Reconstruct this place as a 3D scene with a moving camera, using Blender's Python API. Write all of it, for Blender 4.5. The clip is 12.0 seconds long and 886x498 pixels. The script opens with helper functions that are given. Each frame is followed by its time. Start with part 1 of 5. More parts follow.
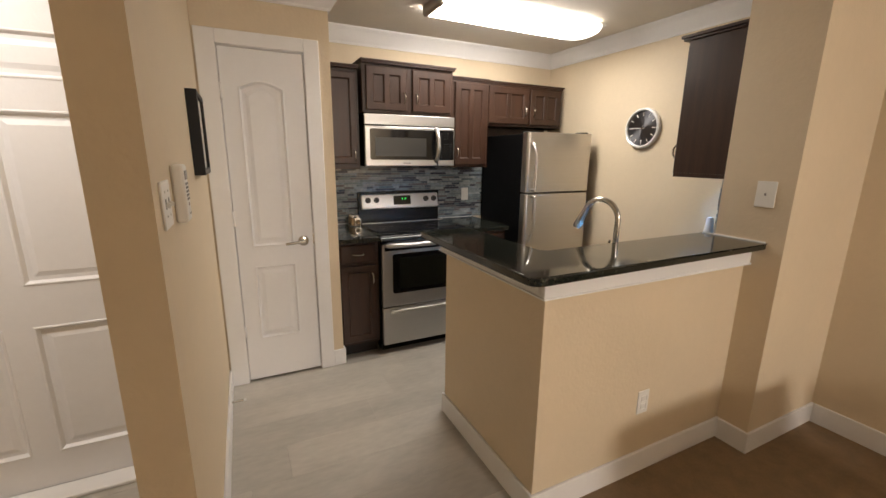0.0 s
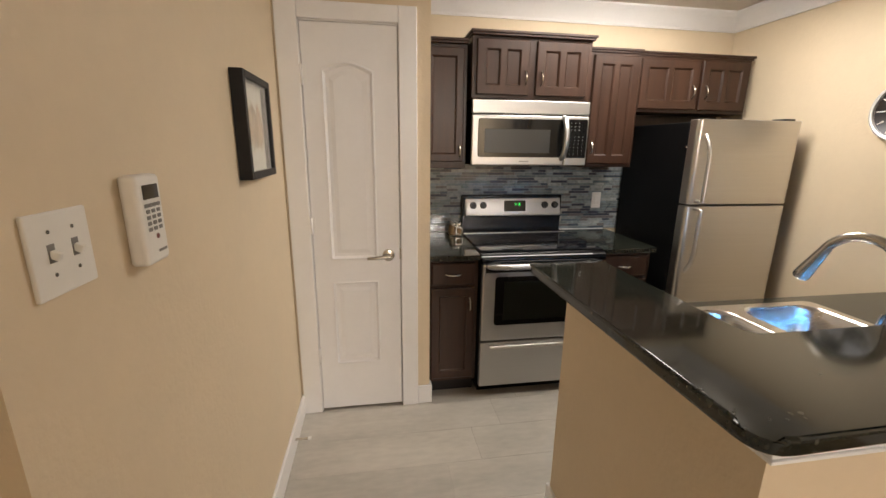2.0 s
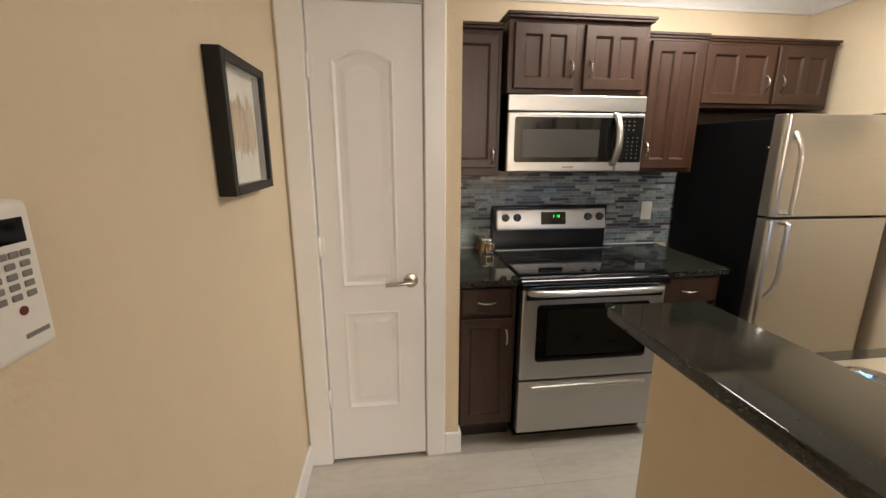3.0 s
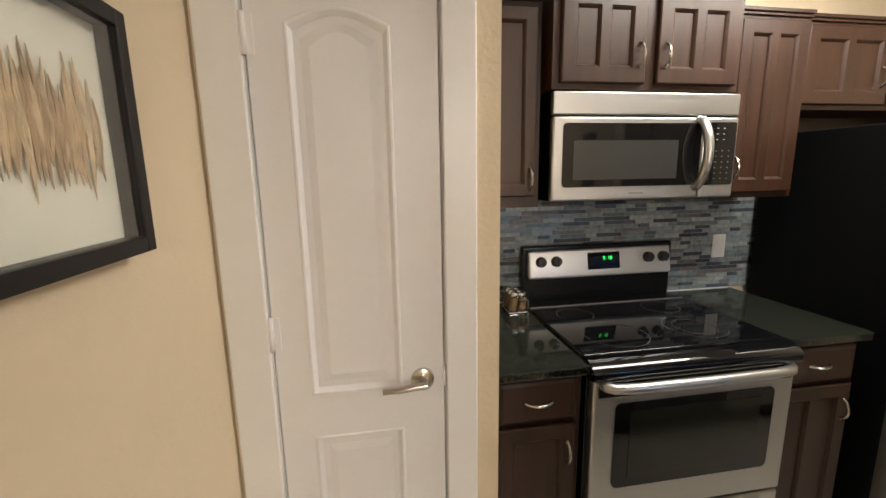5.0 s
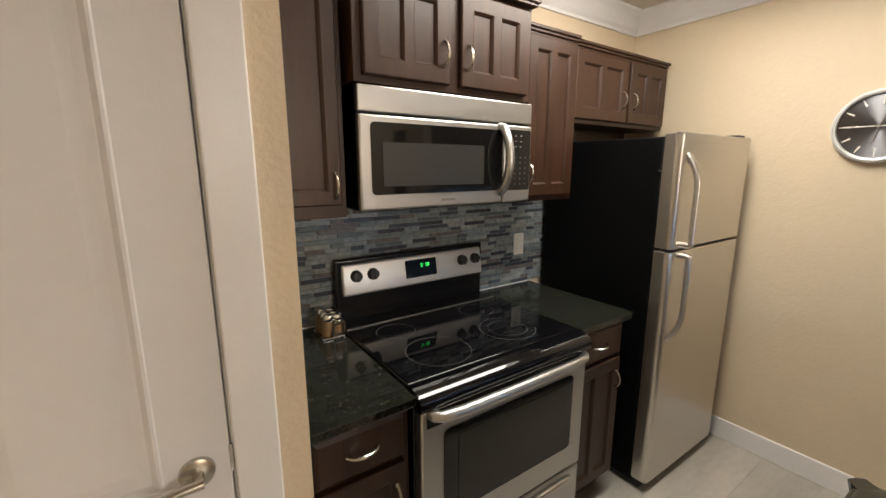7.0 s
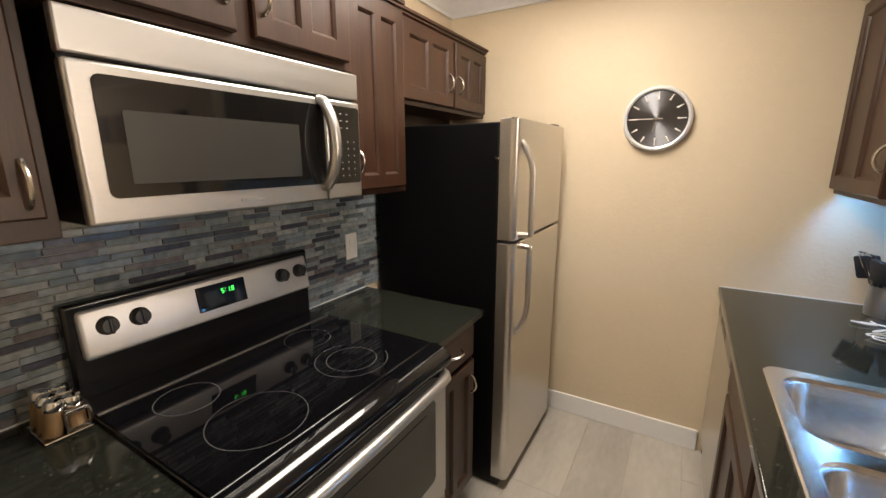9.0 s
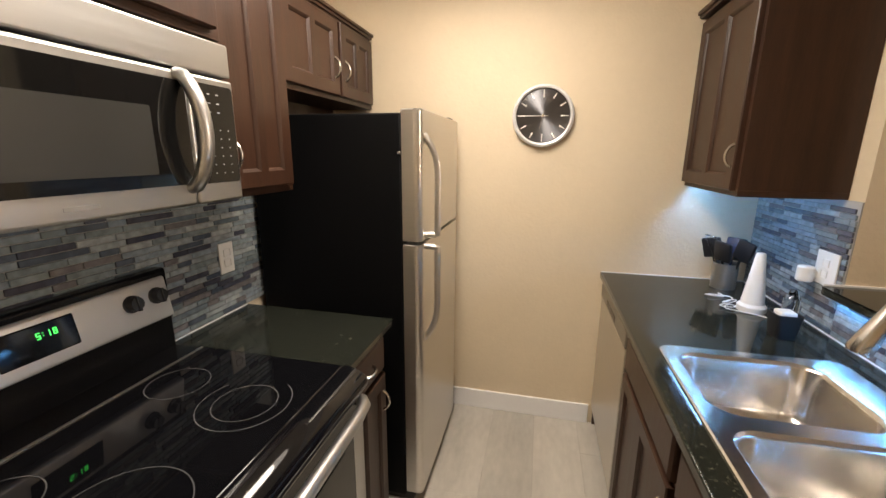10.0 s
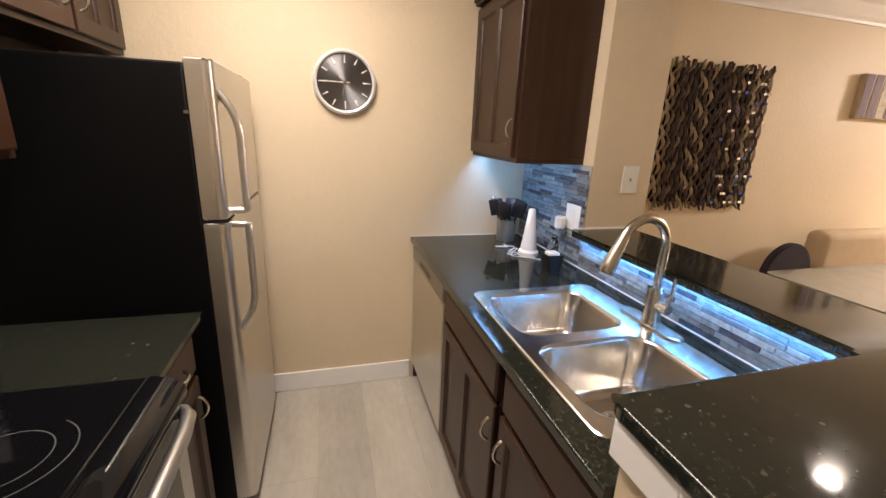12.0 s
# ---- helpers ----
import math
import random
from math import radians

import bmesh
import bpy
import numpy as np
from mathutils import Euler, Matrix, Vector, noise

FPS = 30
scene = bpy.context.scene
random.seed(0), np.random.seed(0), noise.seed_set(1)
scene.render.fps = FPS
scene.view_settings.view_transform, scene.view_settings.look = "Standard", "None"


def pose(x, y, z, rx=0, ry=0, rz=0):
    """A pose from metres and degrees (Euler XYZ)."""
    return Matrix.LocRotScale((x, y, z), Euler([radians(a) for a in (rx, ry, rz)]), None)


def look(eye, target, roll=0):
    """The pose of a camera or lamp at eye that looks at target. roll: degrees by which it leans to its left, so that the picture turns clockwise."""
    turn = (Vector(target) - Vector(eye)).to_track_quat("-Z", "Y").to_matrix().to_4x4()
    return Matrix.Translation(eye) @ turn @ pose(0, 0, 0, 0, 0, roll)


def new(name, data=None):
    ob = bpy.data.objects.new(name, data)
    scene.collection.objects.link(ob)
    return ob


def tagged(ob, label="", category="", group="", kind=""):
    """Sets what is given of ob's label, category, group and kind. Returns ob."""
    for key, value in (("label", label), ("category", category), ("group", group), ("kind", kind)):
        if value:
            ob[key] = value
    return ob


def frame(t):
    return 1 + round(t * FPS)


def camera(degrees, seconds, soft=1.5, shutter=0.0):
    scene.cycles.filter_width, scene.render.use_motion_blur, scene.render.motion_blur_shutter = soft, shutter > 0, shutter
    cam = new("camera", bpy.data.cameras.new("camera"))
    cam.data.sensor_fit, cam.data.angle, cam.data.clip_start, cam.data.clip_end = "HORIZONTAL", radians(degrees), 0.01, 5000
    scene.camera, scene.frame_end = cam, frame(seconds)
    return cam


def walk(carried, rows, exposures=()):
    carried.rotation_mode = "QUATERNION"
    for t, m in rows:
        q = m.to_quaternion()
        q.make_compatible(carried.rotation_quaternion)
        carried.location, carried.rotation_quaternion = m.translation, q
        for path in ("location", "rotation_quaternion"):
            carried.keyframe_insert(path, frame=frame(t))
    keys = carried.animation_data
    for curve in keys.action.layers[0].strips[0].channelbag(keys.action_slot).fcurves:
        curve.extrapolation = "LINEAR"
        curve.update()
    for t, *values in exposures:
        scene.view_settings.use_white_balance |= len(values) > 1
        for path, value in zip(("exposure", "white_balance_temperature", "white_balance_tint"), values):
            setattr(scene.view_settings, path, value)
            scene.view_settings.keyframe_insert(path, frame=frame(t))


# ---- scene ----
cam = camera(94.6, 12.0)
PATH = [
    (0, (0.342, 0.482, 1.456), (1.195, 2.235, 1.011), 0.6),
    (0.5, (0.422, 0.621, 1.459), (1.201, 2.406, 1.005), 0.8),
    (1, (0.489, 0.748, 1.477), (1.13, 2.575, 0.977), 0.6),
    (1.5, (0.566, 0.889, 1.459), (1.018, 2.776, 0.975), 0.8),
    (2, (0.608, 1.059, 1.481), (0.92, 2.974, 0.994), 0.7),
    (2.5, (0.601, 1.223, 1.482), (0.866, 3.146, 1.003), 0.4),
    (3, (0.582, 1.439, 1.474), (0.829, 3.369, 1.011), 0.1),
    (5, (0.552, 2.132, 1.472), (0.87, 4.074, 1.119), -1.0),
    (5.5, (0.558, 2.286, 1.49), (1.075, 4.194, 1.185), -1.1),
    (6, (0.58, 2.336, 1.494), (1.318, 4.165, 1.163), -0.6),
    (6.5, (0.631, 2.338, 1.502), (1.563, 4.07, 1.138), -0.2),
    (7, (0.659, 2.329, 1.507), (1.774, 3.943, 1.117), -0.0),
    (9, (0.865, 2.588, 1.497), (2.545, 3.582, 1.062), -0.1),
    (9.5, (0.92, 2.652, 1.496), (2.724, 3.391, 1.051), 0.1),
    (10, (0.954, 2.739, 1.497), (2.85, 3.183, 1.037), 0.4),
    (10.5, (0.951, 2.813, 1.503), (2.887, 2.965, 1.027), 0.9),
    (11, (0.951, 2.862, 1.496), (2.887, 2.746, 1.008), 1.4),
    (11.5, (0.957, 2.859, 1.487), (2.863, 2.528, 0.981), 2.0),
    (12, (0.96, 2.844, 1.477), (2.805, 2.311, 0.917), 2.5),
]
walk(cam, [(t, look(eye, target, roll)) for t, eye, target, roll in PATH], exposures=[(0, 0.36, 6450, 12), (1.5, 0.46, 6450, 12), (3, 0.52, 6450, 10), (5, 0.58, 6400, 9), (6, 0.43, 6450, 9.5), (7, 0.36, 6500, 10), (9.5, 0.56, 6900, 13.5), (10.5, 0.62, 6950, 14.5), (12, 0.58, 7000, 18)])

# ---- world and exposure ----
world = bpy.data.worlds.new("world")
scene.world = world
world.use_nodes = True
world.node_tree.nodes["Background"].inputs[0].default_value = (0.9, 0.85, 0.8, 1)
world.node_tree.nodes["Background"].inputs[1].default_value = 0.01
scene.view_settings.exposure = 0.0
TUBE_GLOW, LED_GLOW, DINING_GLOW, LIVING_GLOW, ENTRY_GLOW = 21.5, 52.0, 130.0, 178.0, 82.0
WARM, COOL, LAMP = (1.0, 0.94, 0.84), (0.13, 0.45, 1.0), (1.0, 0.93, 0.83)


# ---- materials ----
def mat(name, color, rough=0.5, metal=0.0, var=0.0, scale=8.0, bump=0.0, bump_scale=60.0, spread=0.0, stretch=(1, 1, 1), coat=0.0, spec=0.5):
    """A surface with broad and fine variation of colour, a relief, and a spread of tone from piece to piece."""
    m = bpy.data.materials.new(name)
    m.use_nodes = True
    t = m.node_tree
    n, l = t.nodes, t.links
    b = n["Principled BSDF"]
    b.inputs["Base Color"].default_value = (*color, 1)
    b.inputs["Roughness"].default_value = rough
    b.inputs["Metallic"].default_value = metal
    b.inputs["Specular IOR Level"].default_value = spec
    b.inputs["Coat Weight"].default_value = coat
    b.inputs["Coat Roughness"].default_value = 0.26
    co = n.new("ShaderNodeTexCoord")
    mp = n.new("ShaderNodeMapping")
    mp.inputs["Scale"].default_value = stretch
    geo = n.new("ShaderNodeNewGeometry")
    l.new(geo.outputs["Position"], mp.inputs["Vector"])
    last = None
    if var or spread:
        broad = n.new("ShaderNodeTexNoise")
        broad.inputs["Scale"].default_value = scale
        broad.inputs["Detail"].default_value = 5
        l.new(mp.outputs[0], broad.inputs["Vector"])
        fine = n.new("ShaderNodeTexNoise")
        fine.inputs["Scale"].default_value = scale * 9
        fine.inputs["Detail"].default_value = 3
        l.new(mp.outputs[0], fine.inputs["Vector"])
        add = n.new("ShaderNodeMath")
        add.operation = "MULTIPLY_ADD"
        add.inputs[1].default_value = 0.45
        l.new(fine.outputs["Fac"], add.inputs[0])
        l.new(broad.outputs["Fac"], add.inputs[2])
        rng = n.new("ShaderNodeMapRange")
        rng.inputs["From Min"].default_value, rng.inputs["From Max"].default_value = 0.4, 1.05
        rng.inputs["To Min"].default_value, rng.inputs["To Max"].default_value = 1 - var, 1 + var
        l.new(add.outputs[0], rng.inputs["Value"])
        val = rng.outputs["Result"]
        if spread:
            info = n.new("ShaderNodeObjectInfo")
            r2 = n.new("ShaderNodeMapRange")
            r2.inputs["To Min"].default_value, r2.inputs["To Max"].default_value = 1 - spread, 1 + spread
            l.new(info.outputs["Random"], r2.inputs["Value"])
            mul = n.new("ShaderNodeMath")
            mul.operation = "MULTIPLY"
            l.new(val, mul.inputs[0])
            l.new(r2.outputs["Result"], mul.inputs[1])
            val = mul.outputs[0]
        sc = n.new("ShaderNodeVectorMath")
        sc.operation = "SCALE"
        sc.inputs[0].default_value = color
        l.new(val, sc.inputs["Scale"])
        l.new(sc.outputs[0], b.inputs["Base Color"])
        rr = n.new("ShaderNodeMapRange")
        rr.inputs["To Min"].default_value, rr.inputs["To Max"].default_value = rough * 0.85, min(1, rough * 1.2)
        l.new(broad.outputs["Fac"], rr.inputs["Value"])
        l.new(rr.outputs["Result"], b.inputs["Roughness"])
    if bump:
        tex = n.new("ShaderNodeTexNoise")
        tex.inputs["Scale"].default_value = bump_scale
        tex.inputs["Detail"].default_value = 4
        l.new(mp.outputs[0], tex.inputs["Vector"])
        bp = n.new("ShaderNodeBump")
        bp.inputs["Strength"].default_value = bump
        bp.inputs["Distance"].default_value = 0.004
        l.new(tex.outputs["Fac"], bp.inputs["Height"])
        l.new(bp.outputs[0], b.inputs["Normal"])
    return m


def glow(name, color, strength):
    m = bpy.data.materials.new(name)
    m.use_nodes = True
    b = m.node_tree.nodes["Principled BSDF"]
    b.inputs["Base Color"].default_value = (*color, 1)
    b.inputs["Emission Color"].default_value = (*color, 1)
    b.inputs["Emission Strength"].default_value = strength
    return m


def palette(name, stops, rough=0.2, per_island=False, bump=0.0):
    """A surface whose tone is picked for each piece from a row of colours."""
    m = mat(name, (0.5, 0.5, 0.5), rough, bump=bump, bump_scale=40)
    t = m.node_tree
    n, l = t.nodes, t.links
    ramp = n.new("ShaderNodeValToRGB")
    ramp.color_ramp.interpolation = "CONSTANT"
    e = ramp.color_ramp.elements
    while len(e) < len(stops):
        e.new(0.5)
    for k, c in enumerate(stops):
        e[k].position, e[k].color = k / len(stops), (*c, 1)
    if per_island:
        src = n.new("ShaderNodeNewGeometry").outputs["Random Per Island"]
    else:
        src = n.new("ShaderNodeObjectInfo").outputs["Random"]
    l.new(src, ramp.inputs["Fac"])
    geo = n.new("ShaderNodeNewGeometry")
    nz = n.new("ShaderNodeTexNoise")
    nz.inputs["Scale"].default_value = 45
    nz.inputs["Detail"].default_value = 5
    l.new(geo.outputs["Position"], nz.inputs["Vector"])
    rg = n.new("ShaderNodeMapRange")
    rg.inputs["From Min"].default_value, rg.inputs["From Max"].default_value = 0.3, 0.7
    rg.inputs["To Min"].default_value, rg.inputs["To Max"].default_value = 0.75, 1.25
    l.new(nz.outputs["Fac"], rg.inputs["Value"])
    sc = n.new("ShaderNodeVectorMath")
    sc.operation = "SCALE"
    l.new(ramp.outputs["Color"], sc.inputs[0])
    l.new(rg.outputs["Result"], sc.inputs["Scale"])
    l.new(sc.outputs[0], n["Principled BSDF"].inputs["Base Color"])
    return m


def granite(name):
    """Polished near-black stone with green-grey flecks."""
    m = mat(name, (0.012, 0.013, 0.012), 0.07)
    t = m.node_tree
    n, l = t.nodes, t.links
    geo = n.new("ShaderNodeNewGeometry")
    v = n.new("ShaderNodeTexVoronoi")
    v.inputs["Scale"].default_value = 210
    l.new(geo.outputs["Position"], v.inputs["Vector"])
    nz = n.new("ShaderNodeTexNoise")
    nz.inputs["Scale"].default_value = 95
    nz.inputs["Detail"].default_value = 8
    l.new(geo.outputs["Position"], nz.inputs["Vector"])
    r1 = n.new("ShaderNodeValToRGB")
    r1.color_ramp.elements[0].position, r1.color_ramp.elements[0].color = 0.48, (0.013, 0.015, 0.012, 1)
    r1.color_ramp.elements[1].position, r1.color_ramp.elements[1].color = 0.80, (0.042, 0.042, 0.030, 1)
    l.new(nz.outputs["Fac"], r1.inputs["Fac"])
    r2 = n.new("ShaderNodeMapRange")
    r2.inputs["From Min"].default_value, r2.inputs["From Max"].default_value = 0.97, 0.99
    sep = n.new("ShaderNodeSeparateColor")
    l.new(v.outputs["Color"], sep.inputs[0])
    l.new(sep.outputs[0], r2.inputs["Value"])
    mix = n.new("ShaderNodeMix")
    mix.data_type = "RGBA"
    mix.inputs[7].default_value = (0.045, 0.043, 0.032, 1)
    l.new(r2.outputs["Result"], mix.inputs[0])
    l.new(r1.outputs["Color"], mix.inputs[6])
    big = n.new("ShaderNodeTexVoronoi")
    big.inputs["Scale"].default_value = 75
    l.new(geo.outputs["Position"], big.inputs["Vector"])
    sep2 = n.new("ShaderNodeSeparateColor")
    l.new(big.outputs["Color"], sep2.inputs[0])
    r3 = n.new("ShaderNodeMapRange")
    r3.inputs["From Min"].default_value, r3.inputs["From Max"].default_value = 0.985, 0.992
    l.new(sep2.outputs[1], r3.inputs["Value"])
    r4 = n.new("ShaderNodeMapRange")
    r4.inputs["From Min"].default_value, r4.inputs["From Max"].default_value = 0.45, 0.2
    l.new(big.outputs["Distance"], r4.inputs["Value"])
    mul = n.new("ShaderNodeMath")
    mul.operation = "MULTIPLY"
    l.new(r3.outputs["Result"], mul.inputs[0])
    l.new(r4.outputs["Result"], mul.inputs[1])
    mix2 = n.new("ShaderNodeMix")
    mix2.data_type = "RGBA"
    mix2.inputs[7].default_value = (0.085, 0.08, 0.062, 1)
    l.new(mul.outputs[0], mix2.inputs[0])
    l.new(mix.outputs[2], mix2.inputs[6])
    l.new(mix2.outputs[2], n["Principled BSDF"].inputs["Base Color"])
    smear = n.new("ShaderNodeTexNoise")
    smear.inputs["Scale"].default_value = 6
    smear.inputs["Detail"].default_value = 6
    l.new(geo.outputs["Position"], smear.inputs["Vector"])
    r5 = n.new("ShaderNodeMapRange")
    r5.inputs["From Min"].default_value, r5.inputs["From Max"].default_value = 0.4, 0.7
    r5.inputs["To Min"].default_value, r5.inputs["To Max"].default_value = 0.05, 0.14
    l.new(smear.outputs["Fac"], r5.inputs["Value"])
    l.new(r5.outputs["Result"], n["Principled BSDF"].inputs["Roughness"])
    return m


PAINT = mat("cream_wall_paint", (0.67, 0.555, 0.40), 0.6, var=0.04, scale=3, bump=0.34, bump_scale=65)
CEIL = mat("ceiling_paint", (0.72, 0.67, 0.60), 0.85, var=0.04, scale=4, bump=0.5, bump_scale=120)
WHITE = mat("white_trim_paint", (0.81, 0.80, 0.80), 0.35, var=0.03, scale=6, bump=0.05)
DOORW = mat("white_door_paint", (0.80, 0.795, 0.81), 0.38, var=0.03, scale=5, bump=0.06, bump_scale=140)
WOOD = mat("espresso_wood", (0.036, 0.0150, 0.0078), 0.40, var=0.4, scale=5, bump=0.08, bump_scale=35, stretch=(6, 6, 0.5), coat=0.10, spec=0.36)
# near-black brown: the shade of toe kicks and tub put into the colour
RECESS_SHADE = mat("recess_shade", (0.008, 0.005, 0.004), 0.7, var=0.2)
GRANITE = granite("black_granite")
PANEL = mat("satin_steel_panel", (0.70, 0.695, 0.69), 0.42, 0.65, var=0.03, scale=3)
DARKSTEEL = mat("dark_steel", (0.30, 0.28, 0.25), 0.35, 0.9, var=0.05, scale=4)
STEEL = mat("brushed_steel", (0.62, 0.59, 0.55), 0.33, 1.0, var=0.04, scale=3, bump=0.02, bump_scale=60, stretch=(1, 1, 40))
STEELH = mat("brushed_steel_across", (0.50, 0.495, 0.485), 0.36, 1.0, var=0.03, scale=3, bump=0.012, bump_scale=60, stretch=(1, 1, 60))
BASIN = mat("sink_steel", (0.68, 0.66, 0.63), 0.21, 1.0, var=0.05, scale=6, bump=0.006, bump_scale=70, stretch=(30, 1, 1))
NICKEL = mat("satin_nickel", (0.56, 0.53, 0.48), 0.25, 1.0, var=0.05, scale=20)
CHROME = mat("chrome", (0.75, 0.75, 0.75), 0.09, 1.0)
BLACK = mat("black_enamel", (0.005, 0.005, 0.006), 0.22, var=0.1)
FRIDGE_SIDE = mat("textured_black_side", (0.0035, 0.0035, 0.004), 0.5, var=0.1, bump=0.2, bump_scale=400, spec=0.12)
GLASSTOP = mat("black_ceramic_glass", (0.004, 0.004, 0.005), 0.035, var=0.05)
WINDOW = mat("smoked_oven_glass", (0.006, 0.006, 0.006), 0.05, var=0.1)
SCREEN = mat("grey_window_mesh", (0.028, 0.028, 0.026), 0.3, var=0.05)
OVENMESH = mat("dark_oven_mesh", (0.016, 0.018, 0.014), 0.12, var=0.1)
PLASTIC = mat("white_plastic", (0.78, 0.76, 0.72), 0.35, var=0.03)
RUBBER = mat("black_plastic", (0.012, 0.012, 0.013), 0.4, var=0.1)
GREYKEY = mat("grey_keys", (0.20, 0.19, 0.18), 0.45)
PRINT = mat("pale_print", (0.30, 0.30, 0.29), 0.5)
RING = mat("burner_ring_print", (0.085, 0.085, 0.09), 0.25)
GROUT = mat("grey_grout", (0.34, 0.33, 0.31), 0.8, var=0.1, scale=20, bump=0.2)
TILE = palette("glass_stone_mosaic", [(0.18, 0.212, 0.222), (0.28, 0.308, 0.312), (0.078, 0.096, 0.120), (0.218, 0.256, 0.268), (0.336, 0.36, 0.358), (0.131, 0.162, 0.184), (0.247, 0.272, 0.278), (0.16, 0.148, 0.15), (0.228, 0.269, 0.298), (0.066, 0.068, 0.088)], 0.13, bump=0.06)
PLANK = mat("grey_vinyl_plank", (0.45, 0.42, 0.375), 0.34, var=0.22, scale=1.9, bump=0.05, bump_scale=50, spread=0.09, stretch=(0.8, 2.2, 1), spec=0.6)
SUBFLOOR = mat("plank_joint", (0.2, 0.18, 0.15), 0.8, var=0.1)
CARPET = mat("brown_carpet", (0.235, 0.155, 0.085), 0.95, var=0.2, scale=12, bump=1.0, bump_scale=260)
TUBE = glow("lit_diffuser", WARM, TUBE_GLOW)
TUBE_END = glow("lit_diffuser_end", WARM, 3.0)
TUBE_SIDE = glow("lit_diffuser_flank", WARM, 13.0)
LED = glow("blue_led", COOL, LED_GLOW)
LED_WHITE = glow("blue_white_led", (0.20, 0.50, 1.0), 78.0)
DOME = glow("lit_glass_dome", LAMP, DINING_GLOW)
GLOBE = glow("lit_living_dome", LAMP, LIVING_GLOW)
HALL = glow("lit_entry_dome", LAMP, ENTRY_GLOW)
GREEN = glow("green_digits", (0.05, 1.0, 0.15), 1.1)
BRONZE = mat("brushed_lamp_end", (0.32, 0.28, 0.23), 0.35, 0.8)
CLOCKFACE = mat("brushed_dark_dial", (0.17, 0.17, 0.18), 0.36, 1.0)
CLOCKFACE.node_tree.nodes["Principled BSDF"].inputs["Anisotropic"].default_value = 0.85
CLOCKFACE.node_tree.nodes["Principled BSDF"].inputs["Anisotropic Rotation"].default_value = 0.25
tangent = CLOCKFACE.node_tree.nodes.new("ShaderNodeTangent")
tangent.direction_type, tangent.axis = "RADIAL", "X"
CLOCKFACE.node_tree.links.new(tangent.outputs[0], CLOCKFACE.node_tree.nodes["Principled BSDF"].inputs["Tangent"])
SILVER = mat("pale_silver_rim", (0.80, 0.79, 0.78), 0.3, 0.3)
FRAMEB = mat("black_frame_wood", (0.007, 0.006, 0.006), 0.45, var=0.2, scale=10, spec=0.3)
MATBOARD = mat("cream_mat_board", (0.55, 0.52, 0.43), 0.8, var=0.08, scale=10)
REED = palette("dried_reed", [(0.42, 0.29, 0.16), (0.32, 0.21, 0.11), (0.48, 0.36, 0.22), (0.38, 0.28, 0.17)], 0.8, True)
STRIPS = palette("woven_strips", [(0.055, 0.032, 0.026), (0.27, 0.195, 0.125), (0.085, 0.048, 0.042), (0.045, 0.028, 0.028), (0.36, 0.28, 0.19), (0.06, 0.04, 0.034), (0.16, 0.115, 0.07), (0.075, 0.04, 0.04)], 0.4, False, 0.5)
PURPLE = mat("dark_plum_fabric", (0.022, 0.014, 0.022), 0.85, var=0.2, scale=20, bump=0.4, bump_scale=300)
CREAM = mat("cream_upholstery", (0.47, 0.36, 0.24), 0.8, var=0.08, scale=12, bump=0.3, bump_scale=300)
DARKLEG = mat("dark_leg_wood", (0.03, 0.018, 0.012), 0.4, var=0.2)
TABLETOP = mat("grey_glass_tabletop", (0.20, 0.19, 0.165), 0.16, var=0.1)
CANVAS = palette("canvas_print", [(0.5, 0.42, 0.34), (0.06, 0.03, 0.06), (0.45, 0.38, 0.30), (0.10, 0.05, 0.08)], 0.7, True)
BLUECHIP = mat("blue_foil_chip", (0.06, 0.12, 0.42), 0.2, 0.7)
COILWIRE = mat("white_cable", (0.75, 0.74, 0.72), 0.4)
PANE = mat("picture_glass", (0.97, 0.98, 0.98), 0.02)
PANE.node_tree.nodes["Principled BSDF"].inputs["Transmission Weight"].default_value = 1.0
PANE.node_tree.nodes["Principled BSDF"].inputs["IOR"].default_value = 1.45
WOODCUP = mat("spice_brown", (0.22, 0.135, 0.06), 0.4, var=0.2, scale=30)
GLASS = mat("clear_glass", (0.9, 0.92, 0.92), 0.04)
GLASS.node_tree.nodes["Principled BSDF"].inputs["Transmission Weight"].default_value = 1.0


# ---- mesh helpers ----
origin = {}


def thing(name, base, label, category, group="", kind=""):
    ob = new(name)
    ob.location = base
    ob.empty_display_size = 0.05
    origin[ob] = Vector(base)
    return tagged(ob, label, category, group, kind)


def mesh_of(bm, name, material, smooth=False):
    bmesh.ops.recalc_face_normals(bm, faces=bm.faces)
    me = bpy.data.meshes.new(name)
    bm.to_mesh(me)
    bm.free()
    me.materials.append(material)
    if smooth:
        me.shade_smooth()
        me.set_sharp_from_angle(angle=radians(35))
        for p in me.polygons:
            if max(abs(c) for c in p.normal) > 0.9995 and p.area > 2e-4:
                p.use_smooth = False
    return me


def part(name, bm, material, parent=None, label="", smooth=False, kind="", category=""):
    """Links a bmesh, given in world coordinates, as one mesh object under a thing or a part."""
    at = origin[parent] if parent else Vector((0, 0, 0))
    bmesh.ops.translate(bm, verts=bm.verts, vec=-at)
    ob = new(name, mesh_of(bm, name, material, smooth))
    if parent:
        ob.parent = parent
    origin[ob] = at
    return tagged(ob, label, category, kind=kind)


